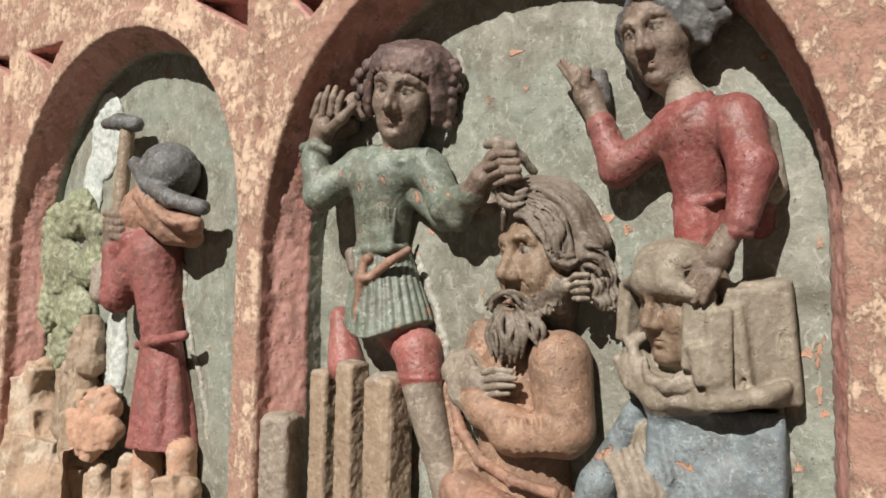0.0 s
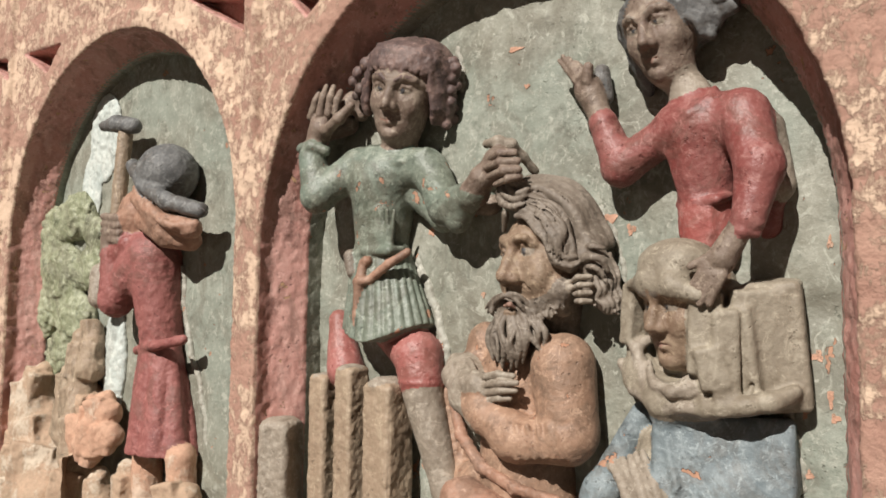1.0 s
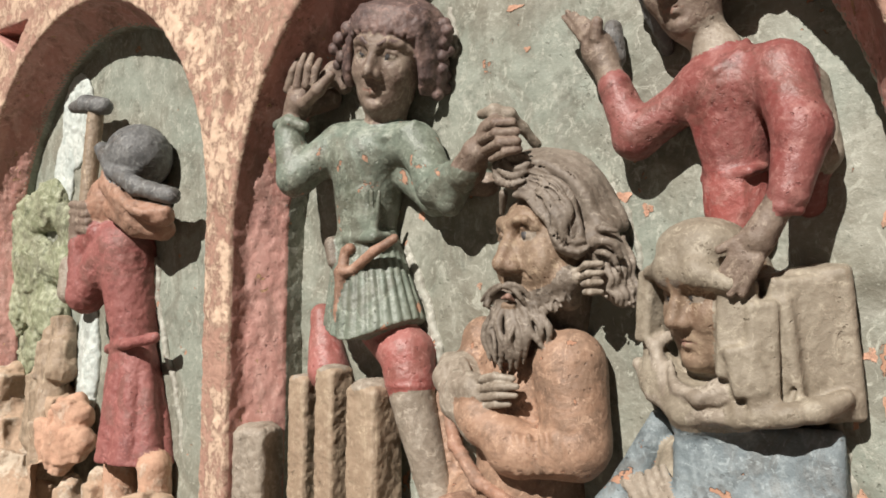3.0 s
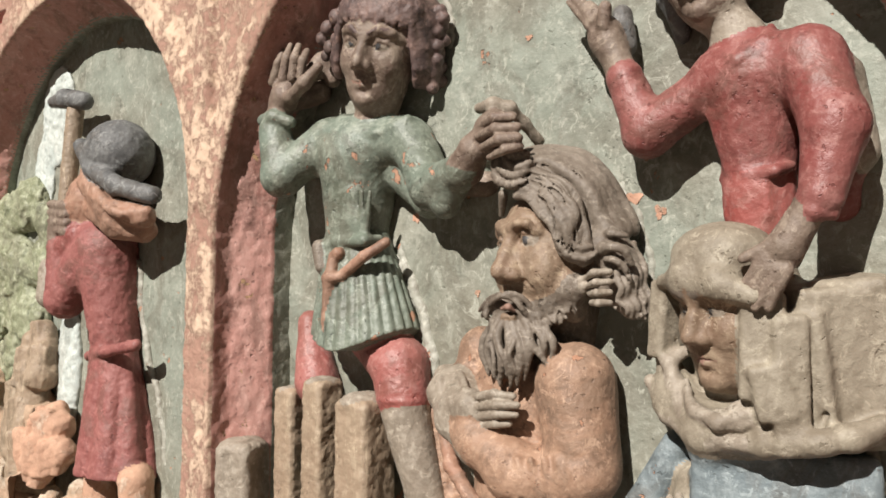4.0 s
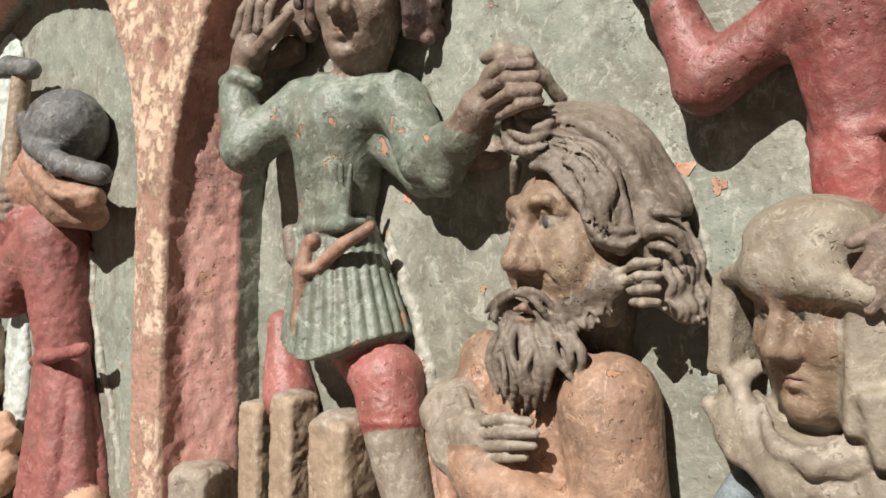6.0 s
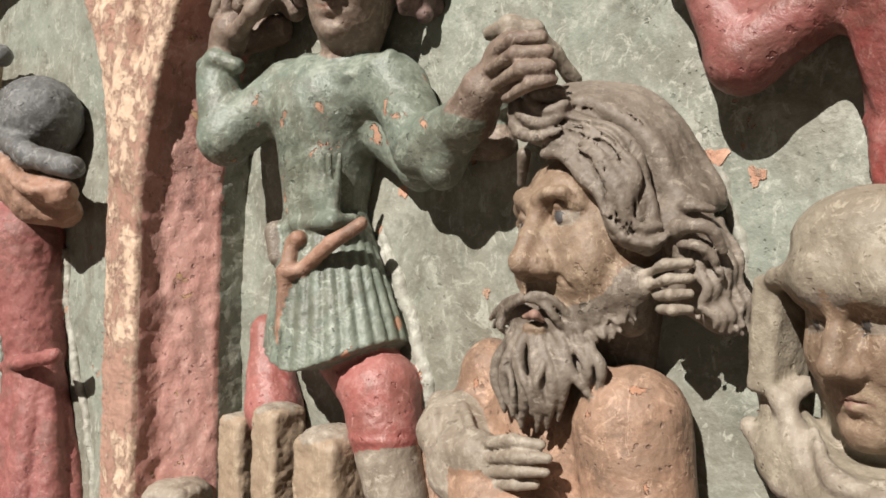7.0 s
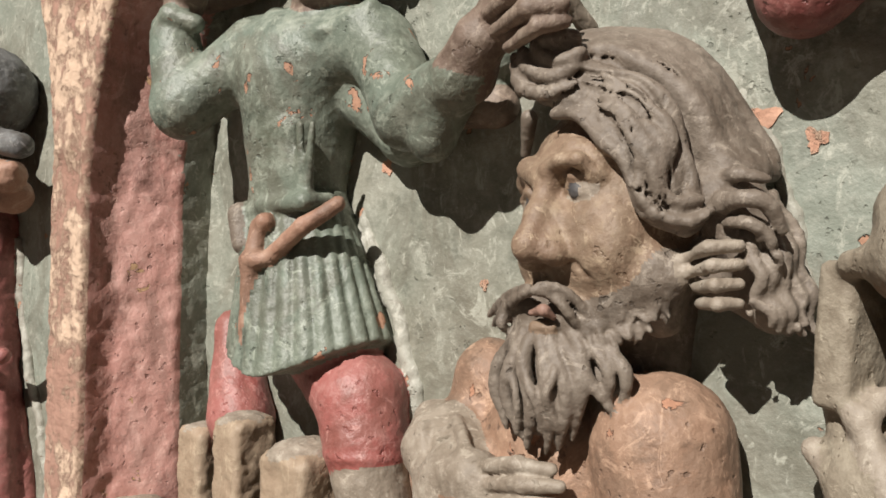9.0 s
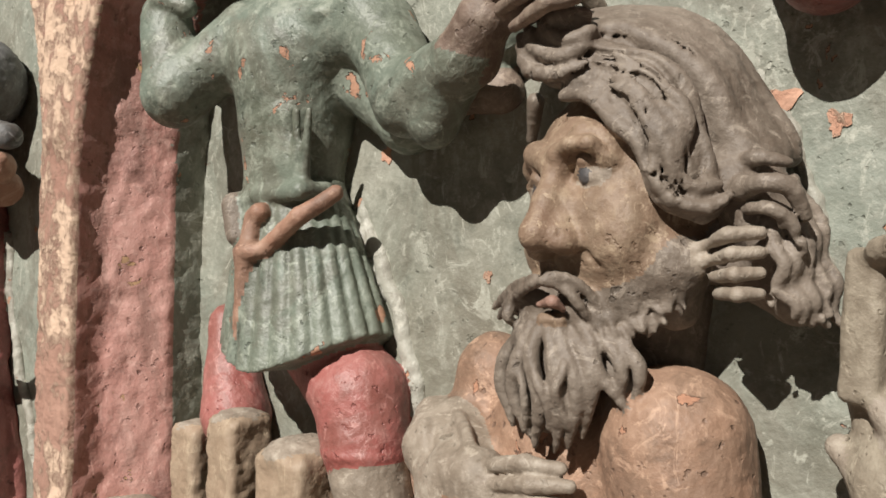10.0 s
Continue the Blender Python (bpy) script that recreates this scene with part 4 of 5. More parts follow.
    c.chain([(-0.3103, 0.6990, 1.5988, 0.0011), (-0.3033, 0.6960, 1.6001, 0.0017), (-0.3013, 0.6990, 1.5975, 0.0011)], LIP, 0.002)
    # the long locks of the chin
    for lock in (((-0.3200, 0.7060, 1.5917, 0.0018), (-0.3269, 0.7050, 1.5806, 0.0026), (-0.3295, 0.7060, 1.5685, 0.0024), (-0.3268, 0.7090, 1.5565, 0.0010)), ((-0.3151, 0.7030, 1.5920, 0.0017), (-0.3196, 0.7000, 1.5804, 0.0025), (-0.3207, 0.7010, 1.5678, 0.0025), (-0.3178, 0.7060, 1.5531, 0.0010)), ((-0.3112, 0.7010, 1.5912, 0.0019), (-0.3120, 0.6980, 1.5801, 0.0026), (-0.3105, 0.6990, 1.5661, 0.0026), (-0.3143, 0.7040, 1.5509, 0.0010)),
                 ((-0.3079, 0.7010, 1.5909, 0.0019), (-0.3046, 0.6980, 1.5805, 0.0026), (-0.3025, 0.6990, 1.5668, 0.0026), (-0.3083, 0.7040, 1.5507, 0.0009)), ((-0.3041, 0.7020, 1.5910, 0.0019), (-0.2992, 0.7000, 1.5807, 0.0026), (-0.2980, 0.7010, 1.5679, 0.0026), (-0.3024, 0.7050, 1.5522, 0.0009)), ((-0.3021, 0.7040, 1.5914, 0.0017), (-0.2951, 0.7020, 1.5817, 0.0024), (-0.2929, 0.7030, 1.5700, 0.0024), (-0.2993, 0.7070, 1.5560, 0.0009)),
                 ((-0.3001, 0.7050, 1.5929, 0.0017), (-0.2932, 0.7030, 1.5859, 0.0022), (-0.2893, 0.7040, 1.5756, 0.0022), (-0.2828, 0.7090, 1.5626, 0.0007)), ((-0.2953, 0.7070, 1.5915, 0.0017), (-0.2878, 0.7050, 1.5846, 0.0022), (-0.2838, 0.7060, 1.5758, 0.0020), (-0.2868, 0.7090, 1.5662, 0.0007)), ((-0.2892, 0.7090, 1.5907, 0.0017), (-0.2823, 0.7070, 1.5839, 0.0022), (-0.2789, 0.7080, 1.5760, 0.0018), (-0.2823, 0.7120, 1.5636, 0.0007)),
                 ((-0.3131, 0.6970, 1.5801, 0.0009), (-0.3064, 0.6950, 1.5715, 0.0015), (-0.3074, 0.7000, 1.5579, 0.0007)), ((-0.3002, 0.6970, 1.5808, 0.0009), (-0.3012, 0.6950, 1.5719, 0.0015), (-0.3016, 0.7010, 1.5593, 0.0007)), ((-0.3207, 0.7000, 1.5794, 0.0010), (-0.3149, 0.6980, 1.5686, 0.0013), (-0.3200, 0.7040, 1.5560, 0.0008))):
        c.strand(lock, HAIR_GREY, 0.0012, 0.0008, 1.4, lock[0][0] * 900, 14)
    # short curls on the cheek
    for i in range(90):
        u, v = np.random.rand(), np.random.rand()
        a = between(between((-0.2957, 0.7040, 1.6008, 0.0013), (-0.2634, 0.7120, 1.6187, 0.0012), u), between((-0.2907, 0.7060, 1.5880, 0.0013), (-0.2672, 0.7140, 1.5984, 0.0012), u), v)
        a = (a[0], a[1] + np.random.uniform(-0.001, 0.002), a[2], a[3] * np.random.uniform(0.7, 1.2))
        c.cap(a, (a[0] + np.random.uniform(-0.001, 0.003), a[1] - 0.0004, a[2] - np.random.uniform(0.002, 0.005), a[3] * 0.6), HAIR_GREY, 0.0012)
    return c


statue("statue", elder(), "stone bearded man with wavy hair and bare salmon-painted arms", group="carved figures", base=(-0.30, 0.74, 1.36))


# ---- figure in the red gown ----
def lady():
    c = Carving((-0.32, 0.65, 1.56), (-0.06, 0.758, 1.90), 0.0012)
    c.cap((-0.1667, 0.7330, 1.7208, 0.0253), (-0.1665, 0.7370, 1.6782, 0.0187), RED, 0.01)
    c.cap((-0.1659, 0.7350, 1.6644, 0.0178), (-0.1647, 0.7380, 1.6455, 0.0194), SCARLET, 0.004)
    c.chain([(-0.1823, 0.7300, 1.6707, 0.0033), (-0.1666, 0.7205, 1.6693, 0.0032), (-0.1527, 0.7185, 1.6708, 0.0031), (-0.1473, 0.7280, 1.6744, 0.0028)], RED, 0.002)
    c.cap((-0.1835, 0.7300, 1.7299, 0.0124), (-0.1382, 0.7260, 1.7279, 0.0172), RED, 0.014)
    for i in range(4):
        u = i / 3
        c.cap(between((-0.1875, 0.7225, 1.7048, 0.0012), (-0.1748, 0.7160, 1.7045, 0.0012), u), between((-0.1788, 0.7235, 1.6746, 0.0012), (-0.1698, 0.7195, 1.6734, 0.0012), u), RED, 0.005)
        c.cap(between((-0.1796, 0.7275, 1.6636, 0.0016), (-0.1582, 0.7195, 1.6630, 0.0016), u), between((-0.1797, 0.7275, 1.6506, 0.0016), (-0.1575, 0.7205, 1.6489, 0.0016), u), SCARLET, 0.006)
    c.cap((-0.1669, 0.7380, 1.6763, 0.0188), (-0.1666, 0.7370, 1.6618, 0.0183), RED, 0.003)
    # arm with the raised hand
    c.cap((-0.1844, 0.7300, 1.7267, 0.0132), (-0.2265, 0.7280, 1.7012, 0.0142), RED, 0.008)
    c.cap((-0.2265, 0.7280, 1.7021, 0.0137), (-0.2396, 0.7260, 1.7357, 0.0109), RED, 0.005)
    c.cap((-0.2421, 0.7270, 1.7402, 0.0088), (-0.2494, 0.7270, 1.7578, 0.0097), SKIN, 0.003)
    c.ell((-0.2533, 0.7260, 1.7654, 0.0124), (0.85, 0.6, 1.05), SKIN, 0.005)
    for a, b in (((-0.2601, 0.7220, 1.7710, 0.0031), (-0.2788, 0.7280, 1.7923, 0.0018)), ((-0.2576, 0.7210, 1.7731, 0.0031), (-0.2757, 0.7280, 1.7955, 0.0018)), ((-0.2546, 0.7210, 1.7735, 0.0031), (-0.2700, 0.7270, 1.7923, 0.0018)), ((-0.2512, 0.7220, 1.7740, 0.0031), (-0.2623, 0.7260, 1.7870, 0.0022))):
        c.cap(a, b, SKIN, 0.0008)
    c.cap((-0.2501, 0.7200, 1.7689, 0.0044), (-0.2481, 0.7180, 1.7788, 0.0039), SKIN, 0.002)
    c.cap((-0.2467, 0.7380, 1.7794, 0.0063), (-0.2437, 0.7360, 1.7589, 0.0071), HAIR_BLACK, 0.004)
    # arm that reaches down to the hood
    c.cap((-0.1346, 0.7220, 1.7246, 0.0167), (-0.1211, 0.7080, 1.6886, 0.0153), RED, 0.008)
    c.cap((-0.1211, 0.7080, 1.6886, 0.0149), (-0.1263, 0.7000, 1.6537, 0.0107), RED, 0.005)
    c.chain([(-0.1358, 0.7020, 1.6514, 0.0034), (-0.1278, 0.6940, 1.6458, 0.0036), (-0.1218, 0.7000, 1.6446, 0.0033)], RED, 0.002)
    c.cap((-0.1315, 0.7000, 1.6495, 0.0078), (-0.1418, 0.6970, 1.6300, 0.0093), SKIN, 0.003)
    c.ell((-0.1456, 0.6970, 1.6260, 0.0097), (0.9, 0.6, 1), SKIN, 0.004)
    for a, b in (((-0.1506, 0.6920, 1.6251, 0.0034), (-0.1606, 0.6920, 1.6114, 0.0024)), ((-0.1480, 0.6920, 1.6213, 0.0033), (-0.1599, 0.6920, 1.6042, 0.0024)), ((-0.1443, 0.6920, 1.6190, 0.0033), (-0.1553, 0.6920, 1.6009, 0.0024)), ((-0.1405, 0.6930, 1.6190, 0.0033), (-0.1497, 0.6930, 1.6006, 0.0024))):
        c.cap(a, b, SKIN, 0.0008)
    c.cap((-0.1482, 0.6920, 1.6310, 0.0030), (-0.1605, 0.6900, 1.6244, 0.0026), SKIN, 0.002)
    c.cap((-0.1247, 0.7380, 1.7185, 0.0118), (-0.1180, 0.7400, 1.6806, 0.0101), DUST, 0.008)
    c.cap((-0.1265, 0.7420, 1.6816, 0.0110), (-0.1286, 0.7480, 1.6547, 0.0095), RED, 0.01)
    c.strand([(-0.1270, 0.7520, 1.7168, 0.0037), (-0.1215, 0.7520, 1.6994, 0.0040), (-0.1185, 0.7520, 1.6807, 0.0029)], PLASTER, 0.002, 0.0015, 3, 0, 12)
    # neck, head, hair
    c.chain([(-0.1833, 0.7280, 1.7640, 0.0124), (-0.1736, 0.7300, 1.7482, 0.0127), (-0.1699, 0.7310, 1.7374, 0.0155)], DUST, 0.006)
    c.chain([(-0.1812, 0.7180, 1.7380, 0.0033), (-0.1670, 0.7090, 1.7292, 0.0028), (-0.1551, 0.7140, 1.7382, 0.0027), (-0.1546, 0.7240, 1.7476, 0.0024)], RED, 0.003)
    at = c.head((-0.1909, 0.7225, 1.7945, 0.0004), 0.0346, -10, 7, 14, SKIN, brow=HAIR_GREY)
    c.ell(at(0.28, -0.48, 0.42, 1), (0.98, 0.75, 0.92), HAIR_BLACK, 0.003)
    c.locks([at(-0.05, 0.50, 0.95, 0.08), at(-0.58, 0.38, 0.55, 0.09), at(-0.66, 0.15, -0.1, 0.10), at(-0.66, -0.10, -0.85, 0.11)],
            [at(-0.15, 0.0, 1.12, 0.10), at(-0.82, 0.0, 0.55, 0.11), at(-0.88, -0.12, -0.1, 0.11), at(-0.80, -0.25, -1.0, 0.11)], 6, HAIR_BLACK, 0.0008, 0.0010, 4)
    c.locks([at(-0.02, 0.52, 0.95, 0.09), at(0.48, 0.42, 0.62, 0.10), at(0.72, 0.15, 0.05, 0.10), at(0.90, -0.1, -0.40, 0.10)],
            [at(0.1, -0.1, 1.2, 0.11), at(0.8, -0.05, 1.1, 0.12), at(1.3, -0.2, 0.75, 0.13), at(1.55, -0.3, 0.3, 0.12)], 9, HAIR_BLACK, 0.0008, 0.0014, 4)
    for i in range(44):
        u, v = np.random.rand(), np.random.rand()
        c.ell(at(0.80 + 0.75 * u, -0.2 + 0.25 * v, 0.10 + 0.85 * v - 0.25 * u, 0.14), (1, 1, 1), HAIR_BLACK, 0.0008)
    return c


statue("statue", lady(), "stone figure in glossy worn red gown with one hand lifted", group="carved figures", base=(-0.18, 0.74, 1.60))


# ---- hooded figure in blue ----
def hooded():
    c = Carving((-0.33, 0.64, 1.36), (-0.06, 0.758, 1.68), 0.0012)
    c.cap((-0.1528, 0.7480, 1.4708, 0.0379), (-0.1537, 0.7500, 1.4259, 0.0474), BLUE, 0.008)
    c.box((-0.1568, 0.7350, 1.4859, 0.0004), (0.045, 0.020, 0.040), BLUE, 0.006, np.array(Euler((radians(-6), 0, radians(14))).to_matrix().transposed()), 0.005)
    c.cap((-0.1290, 0.7420, 1.5100, 0.0091), (-0.1212, 0.7420, 1.4869, 0.0083), BLUE, 0.012)
    c.cap((-0.1878, 0.7120, 1.5197, 0.0018), (-0.1785, 0.7060, 1.4779, 0.0021), BLUE, 0.005)
    c.cap((-0.2152, 0.7360, 1.5225, 0.0084), (-0.2434, 0.7280, 1.4631, 0.0136), BLUE, 0.008)
    c.cap((-0.2434, 0.7280, 1.4631, 0.0136), (-0.2613, 0.7280, 1.4101, 0.0171), BLUE, 0.008)
    c.cap((-0.2038, 0.7340, 1.5041, 0.0107), (-0.2076, 0.7250, 1.4290, 0.0202), HOOD, 0.004)
    c.cap((-0.1973, 0.7220, 1.5101, 0.0040), (-0.1830, 0.7040, 1.4604, 0.0046), HOOD, 0.006)
    c.locks([(-0.2348, 0.7220, 1.4857, 0.0025), (-0.2147, 0.7080, 1.4703, 0.0036), (-0.2086, 0.7040, 1.4447, 0.0035)],
            [(-0.2063, 0.7180, 1.4976, 0.0024), (-0.1918, 0.7040, 1.4780, 0.0035), (-0.1862, 0.7000, 1.4494, 0.0034)], 6, DUST, 0.002, 0.0008, 1)
    # mantle over the shoulder
    for place, wide, tall, yaw in (((-0.1450, 0.7280, 1.5664, 0.0004), 0.020, 0.034, -6), ((-0.1327, 0.7330, 1.5723, 0.0004), 0.018, 0.040, 30), ((-0.1214, 0.7410, 1.5745, 0.0004), 0.018, 0.042, 12)):
        c.box(place, (wide, 0.018, tall), HOOD, 0.0025, np.array(Euler((radians(5), radians(-4), radians(yaw))).to_matrix().transposed()), 0.004)
    c.chain([(-0.1491, 0.7240, 1.5904, 0.0064), (-0.1352, 0.7300, 1.6011, 0.0056), (-0.1232, 0.7420, 1.6100, 0.0043)], HOOD, 0.012)
    c.chain([(-0.1558, 0.7040, 1.5324, 0.0045), (-0.1332, 0.7030, 1.5365, 0.0048), (-0.1180, 0.7120, 1.5392, 0.0055), (-0.1090, 0.7280, 1.5416, 0.0052)], HOOD, 0.006)
    c.cap((-0.1283, 0.7135, 1.5530, 0.0011), (-0.1333, 0.7080, 1.5405, 0.0015), None, 0.003, cut=True)
    # collar
    c.chain([(-0.2186, 0.7320, 1.5712, 0.0063), (-0.2093, 0.7250, 1.5491, 0.0115), (-0.1867, 0.7140, 1.5361, 0.0119), (-0.1584, 0.7110, 1.5347, 0.0092)], HOOD, 0.010)
    c.chain([(-0.1915, 0.7040, 1.5473, 0.0035), (-0.1768, 0.6980, 1.5425, 0.0038), (-0.1619, 0.7020, 1.5485, 0.0034)], DUST, 0.004)
    c.cap((-0.1854, 0.7240, 1.5387, 0.0104), (-0.1628, 0.7180, 1.5407, 0.0093), DUST, 0.008)
    c.cap((-0.1826, 0.7380, 1.5420, 0.0138), (-0.1858, 0.7360, 1.5743, 0.0180), HOOD, 0.006)
    c.strand([(-0.1119, 0.7520, 1.5400, 0.0032), (-0.1188, 0.7510, 1.5204, 0.0039), (-0.1141, 0.7520, 1.5069, 0.0039), (-0.1109, 0.7520, 1.4816, 0.0035)], PLASTER, 0.002, 0.0018, 4, 0, 16)
    # face and hood
    c.head((-0.1775, 0.7215, 1.5975, 0.0004), 0.0370, -24, 0, 9, OCHRE, wide=0.9, brow=HAIR_GREY)
    c.ell((-0.1787, 0.7160, 1.6273, 0.0271), (1.02, 0.95, 0.68), HOOD, 0.004)
    c.cap((-0.1540, 0.7280, 1.5957, 0.0108), (-0.1377, 0.7320, 1.5958, 0.0092), HOOD, 0.008)
    c.cap((-0.1609, 0.7380, 1.6123, 0.0133), (-0.1561, 0.7380, 1.5757, 0.0124), HOOD, 0.010)
    c.chain([(-0.2119, 0.7140, 1.6146, 0.0038), (-0.1937, 0.6990, 1.6152, 0.0051), (-0.1742, 0.6920, 1.6128, 0.0052), (-0.1568, 0.6930, 1.6060, 0.0051)], HOOD, 0.010)
    # the side flaps of the hood, flat and square-edged
    for place, half, lean, yaw in (((-0.1573, 0.7060, 1.5817, 0.0003), (0.0105, 0.010, 0.027), 2, 18), ((-0.1524, 0.7030, 1.5596, 0.0003), (0.0095, 0.010, 0.014), -12, 24), ((-0.1459, 0.7080, 1.5631, 0.0003), (0.0085, 0.011, 0.034), 0, 30)):
        c.box(place, half, HOOD, 0.003, np.array(Euler((0, radians(lean), radians(yaw))).to_matrix().transposed()), 0.003)
    c.box((-0.2147, 0.7280, 1.5936, 0.0004), (0.0060, 0.012, 0.022), HOOD, 0.004, np.array(Euler((0, radians(6), radians(-20))).to_matrix().transposed()), 0.003)
    # standing folds of the neckcloth
    c.chain([(-0.2066, 0.7260, 1.5754, 0.0038), (-0.2120, 0.7200, 1.5701, 0.0042), (-0.2063, 0.7160, 1.5563, 0.0037), (-0.1982, 0.7100, 1.5424, 0.0044)], DUST, 0.003)
    c.chain([(-0.2268, 0.7280, 1.5585, 0.0035), (-0.2105, 0.7160, 1.5412, 0.0045), (-0.1888, 0.7060, 1.5320, 0.0050), (-0.1652, 0.7020, 1.5329, 0.0042)], DUST, 0.004)
    c.chain([(-0.1789, 0.7060, 1.5454, 0.0028), (-0.1693, 0.7040, 1.5490, 0.0035), (-0.1621, 0.7060, 1.5541, 0.0031)], DUST, 0.003)
    c.strand([(-0.2006, 0.7160, 1.5602, 0.0019), (-0.1915, 0.7040, 1.5469, 0.0029), (-0.1696, 0.7000, 1.5409, 0.0024), (-0.1600, 0.7030, 1.5455, 0.0014)], DUST, 0.002)
    c.chain([(-0.1580, 0.7040, 1.5421, 0.0028), (-0.1539, 0.7020, 1.5341, 0.0041), (-0.1284, 0.7040, 1.5370, 0.0040), (-0.1063, 0.7220, 1.5461, 0.0040)], HOOD, 0.005)
    return c


statue("statue", hooded(), "stone hooded figure with pale mantle over slate-blue robe", group="carved figures", base=(-0.19, 0.74, 1.36))


# ---- workman in the side niche ----
def workman():
    c = Carving((-1.12, 0.645, 1.36), (-0.70, 0.758, 1.86), 0.0018)
    c.cap((-0.8270, 0.7220, 1.6520, 0.0328), (-0.8152, 0.7280, 1.5606, 0.0257), MAROON, 0.008)
    c.cone((-0.8133, 0.7240, 1.5540, 0.0283), (-0.8023, 0.7260, 1.4292, 0.0516), MAROON, 0.004, 0.72, 8, 0.005, 0.1)
    c.cap((-0.7826, 0.6900, 1.4957, 0.0024), (-0.7682, 0.6860, 1.4349, 0.0054), None, 0.004, cut=True)
    c.chain([(-0.8477, 0.7160, 1.5448, 0.0055), (-0.7915, 0.7020, 1.5525, 0.0059), (-0.7448, 0.7080, 1.5603, 0.0057)], MAROON, 0.002)
    c.cap((-0.8360, 0.7150, 1.6621, 0.0246), (-0.8768, 0.7020, 1.6045, 0.0200), MAROON, 0.008)
    c.cap((-0.8768, 0.7020, 1.6045, 0.0193), (-0.8795, 0.6980, 1.6555, 0.0152), MAROON, 0.006)
    c.cap((-0.8692, 0.7000, 1.6588, 0.0138), (-0.8490, 0.7000, 1.6718, 0.0123), RED, 0.004)
    c.cap((-0.8876, 0.6980, 1.6593, 0.0118), (-0.8836, 0.6980, 1.6871, 0.0132), SKIN, 0.004)
    for i in range(4):
        u = i / 3
        c.cap(between((-0.8943, 0.6920, 1.7060, 0.0049), (-0.8918, 0.6920, 1.6786, 0.0049), u), between((-0.8570, 0.6900, 1.7007, 0.0048), (-0.8546, 0.6900, 1.6739, 0.0047), u), SKIN, 0.0015)
    c.cap((-0.9328, 0.7150, 1.6366, 0.0159), (-0.9280, 0.7100, 1.6075, 0.0143), DUST, 0.006)
    c.ell((-0.8495, 0.7120, 1.7074, 0.0290), (0.9, 0.8, 1.05), BELT, 0.006)
    c.ell((-0.7932, 0.7120, 1.7509, 0.0374), (1.05, 0.9, 0.95), HAIR_BLACK, 0.004)
    c.chain([(-0.8468, 0.7000, 1.7646, 0.0089), (-0.7985, 0.6880, 1.7345, 0.0098), (-0.7509, 0.6860, 1.7129, 0.0095), (-0.7092, 0.7000, 1.7014, 0.0087)], HAIR_BLACK, 0.003)
    c.chain([(-0.8215, 0.6940, 1.7238, 0.0107), (-0.7722, 0.6900, 1.6935, 0.0116), (-0.7213, 0.7000, 1.6820, 0.0107)], BELT, 0.004)
    c.strand([(-0.8238, 0.6920, 1.7339, 0.0054), (-0.7772, 0.6820, 1.7014, 0.0051), (-0.7260, 0.6920, 1.6891, 0.0050)], BELT, 0.002)
    c.strand([(-0.7906, 0.6840, 1.7156, 0.0045), (-0.7429, 0.6820, 1.6865, 0.0050), (-0.7136, 0.6980, 1.6864, 0.0050)], BELT, 0.002)
    c.chain([(-0.8148, 0.7000, 1.6971, 0.0134), (-0.7666, 0.6980, 1.6778, 0.0142), (-0.7431, 0.7120, 1.6714, 0.0128)], BELT, 0.006)
    c.strand([(-0.7966, 0.7410, 1.6423, 0.0039), (-0.7805, 0.7410, 1.5583, 0.0038), (-0.7509, 0.7410, 1.4970, 0.0037), (-0.7375, 0.7410, 1.4431, 0.0037)], PLASTER, 0.002, 0.002, 4, 0, 18)
    c.cap((-0.8328, 0.7250, 1.4192, 0.0175), (-0.8351, 0.7300, 1.2864, 0.0161), PINKROCK, 0.004)
    c.cap((-0.7576, 0.7200, 1.4287, 0.0166), (-0.7634, 0.7300, 1.3008, 0.0166), PINKROCK, 0.004)
    return c


statue("statue", workman(), "stone workman seen from behind in maroon tunic and dark hat", group="carved figures", base=(-0.86, 0.74, 1.36), rough=0.0007)


def pick():
    c = Carving((-1.06, 0.66, 1.58), (-0.86, 0.758, 1.88), 0.0016)
    c.cap((-0.8886, 0.7120, 1.8126, 0.0093), (-0.8822, 0.7000, 1.6767, 0.0084), WOOD, 0.002)
    h = Carving((-1.06, 0.66, 1.74), (-0.86, 0.758, 1.88), 0.0014)
    h.chain([(-0.9409, 0.7120, 1.8283, 0.0066), (-0.8977, 0.7060, 1.8242, 0.0107), (-0.8711, 0.7120, 1.8189, 0.0099)], HAIR_BLACK, 0.004)
    root = tagged(new("pickaxe"), "carved pickaxe with brown shaft and blackened head", "pickaxe")
    root.location = (-0.95, 0.705, 1.62)
    for n, k in (("shaft", c), ("pick_head", h)):
        me = k.mesh(n, 0.0006)
        me.transform(Matrix.Translation((0.95, -0.705, -1.62)))
        ob = new(n, me)
        ob.parent = root


pick()


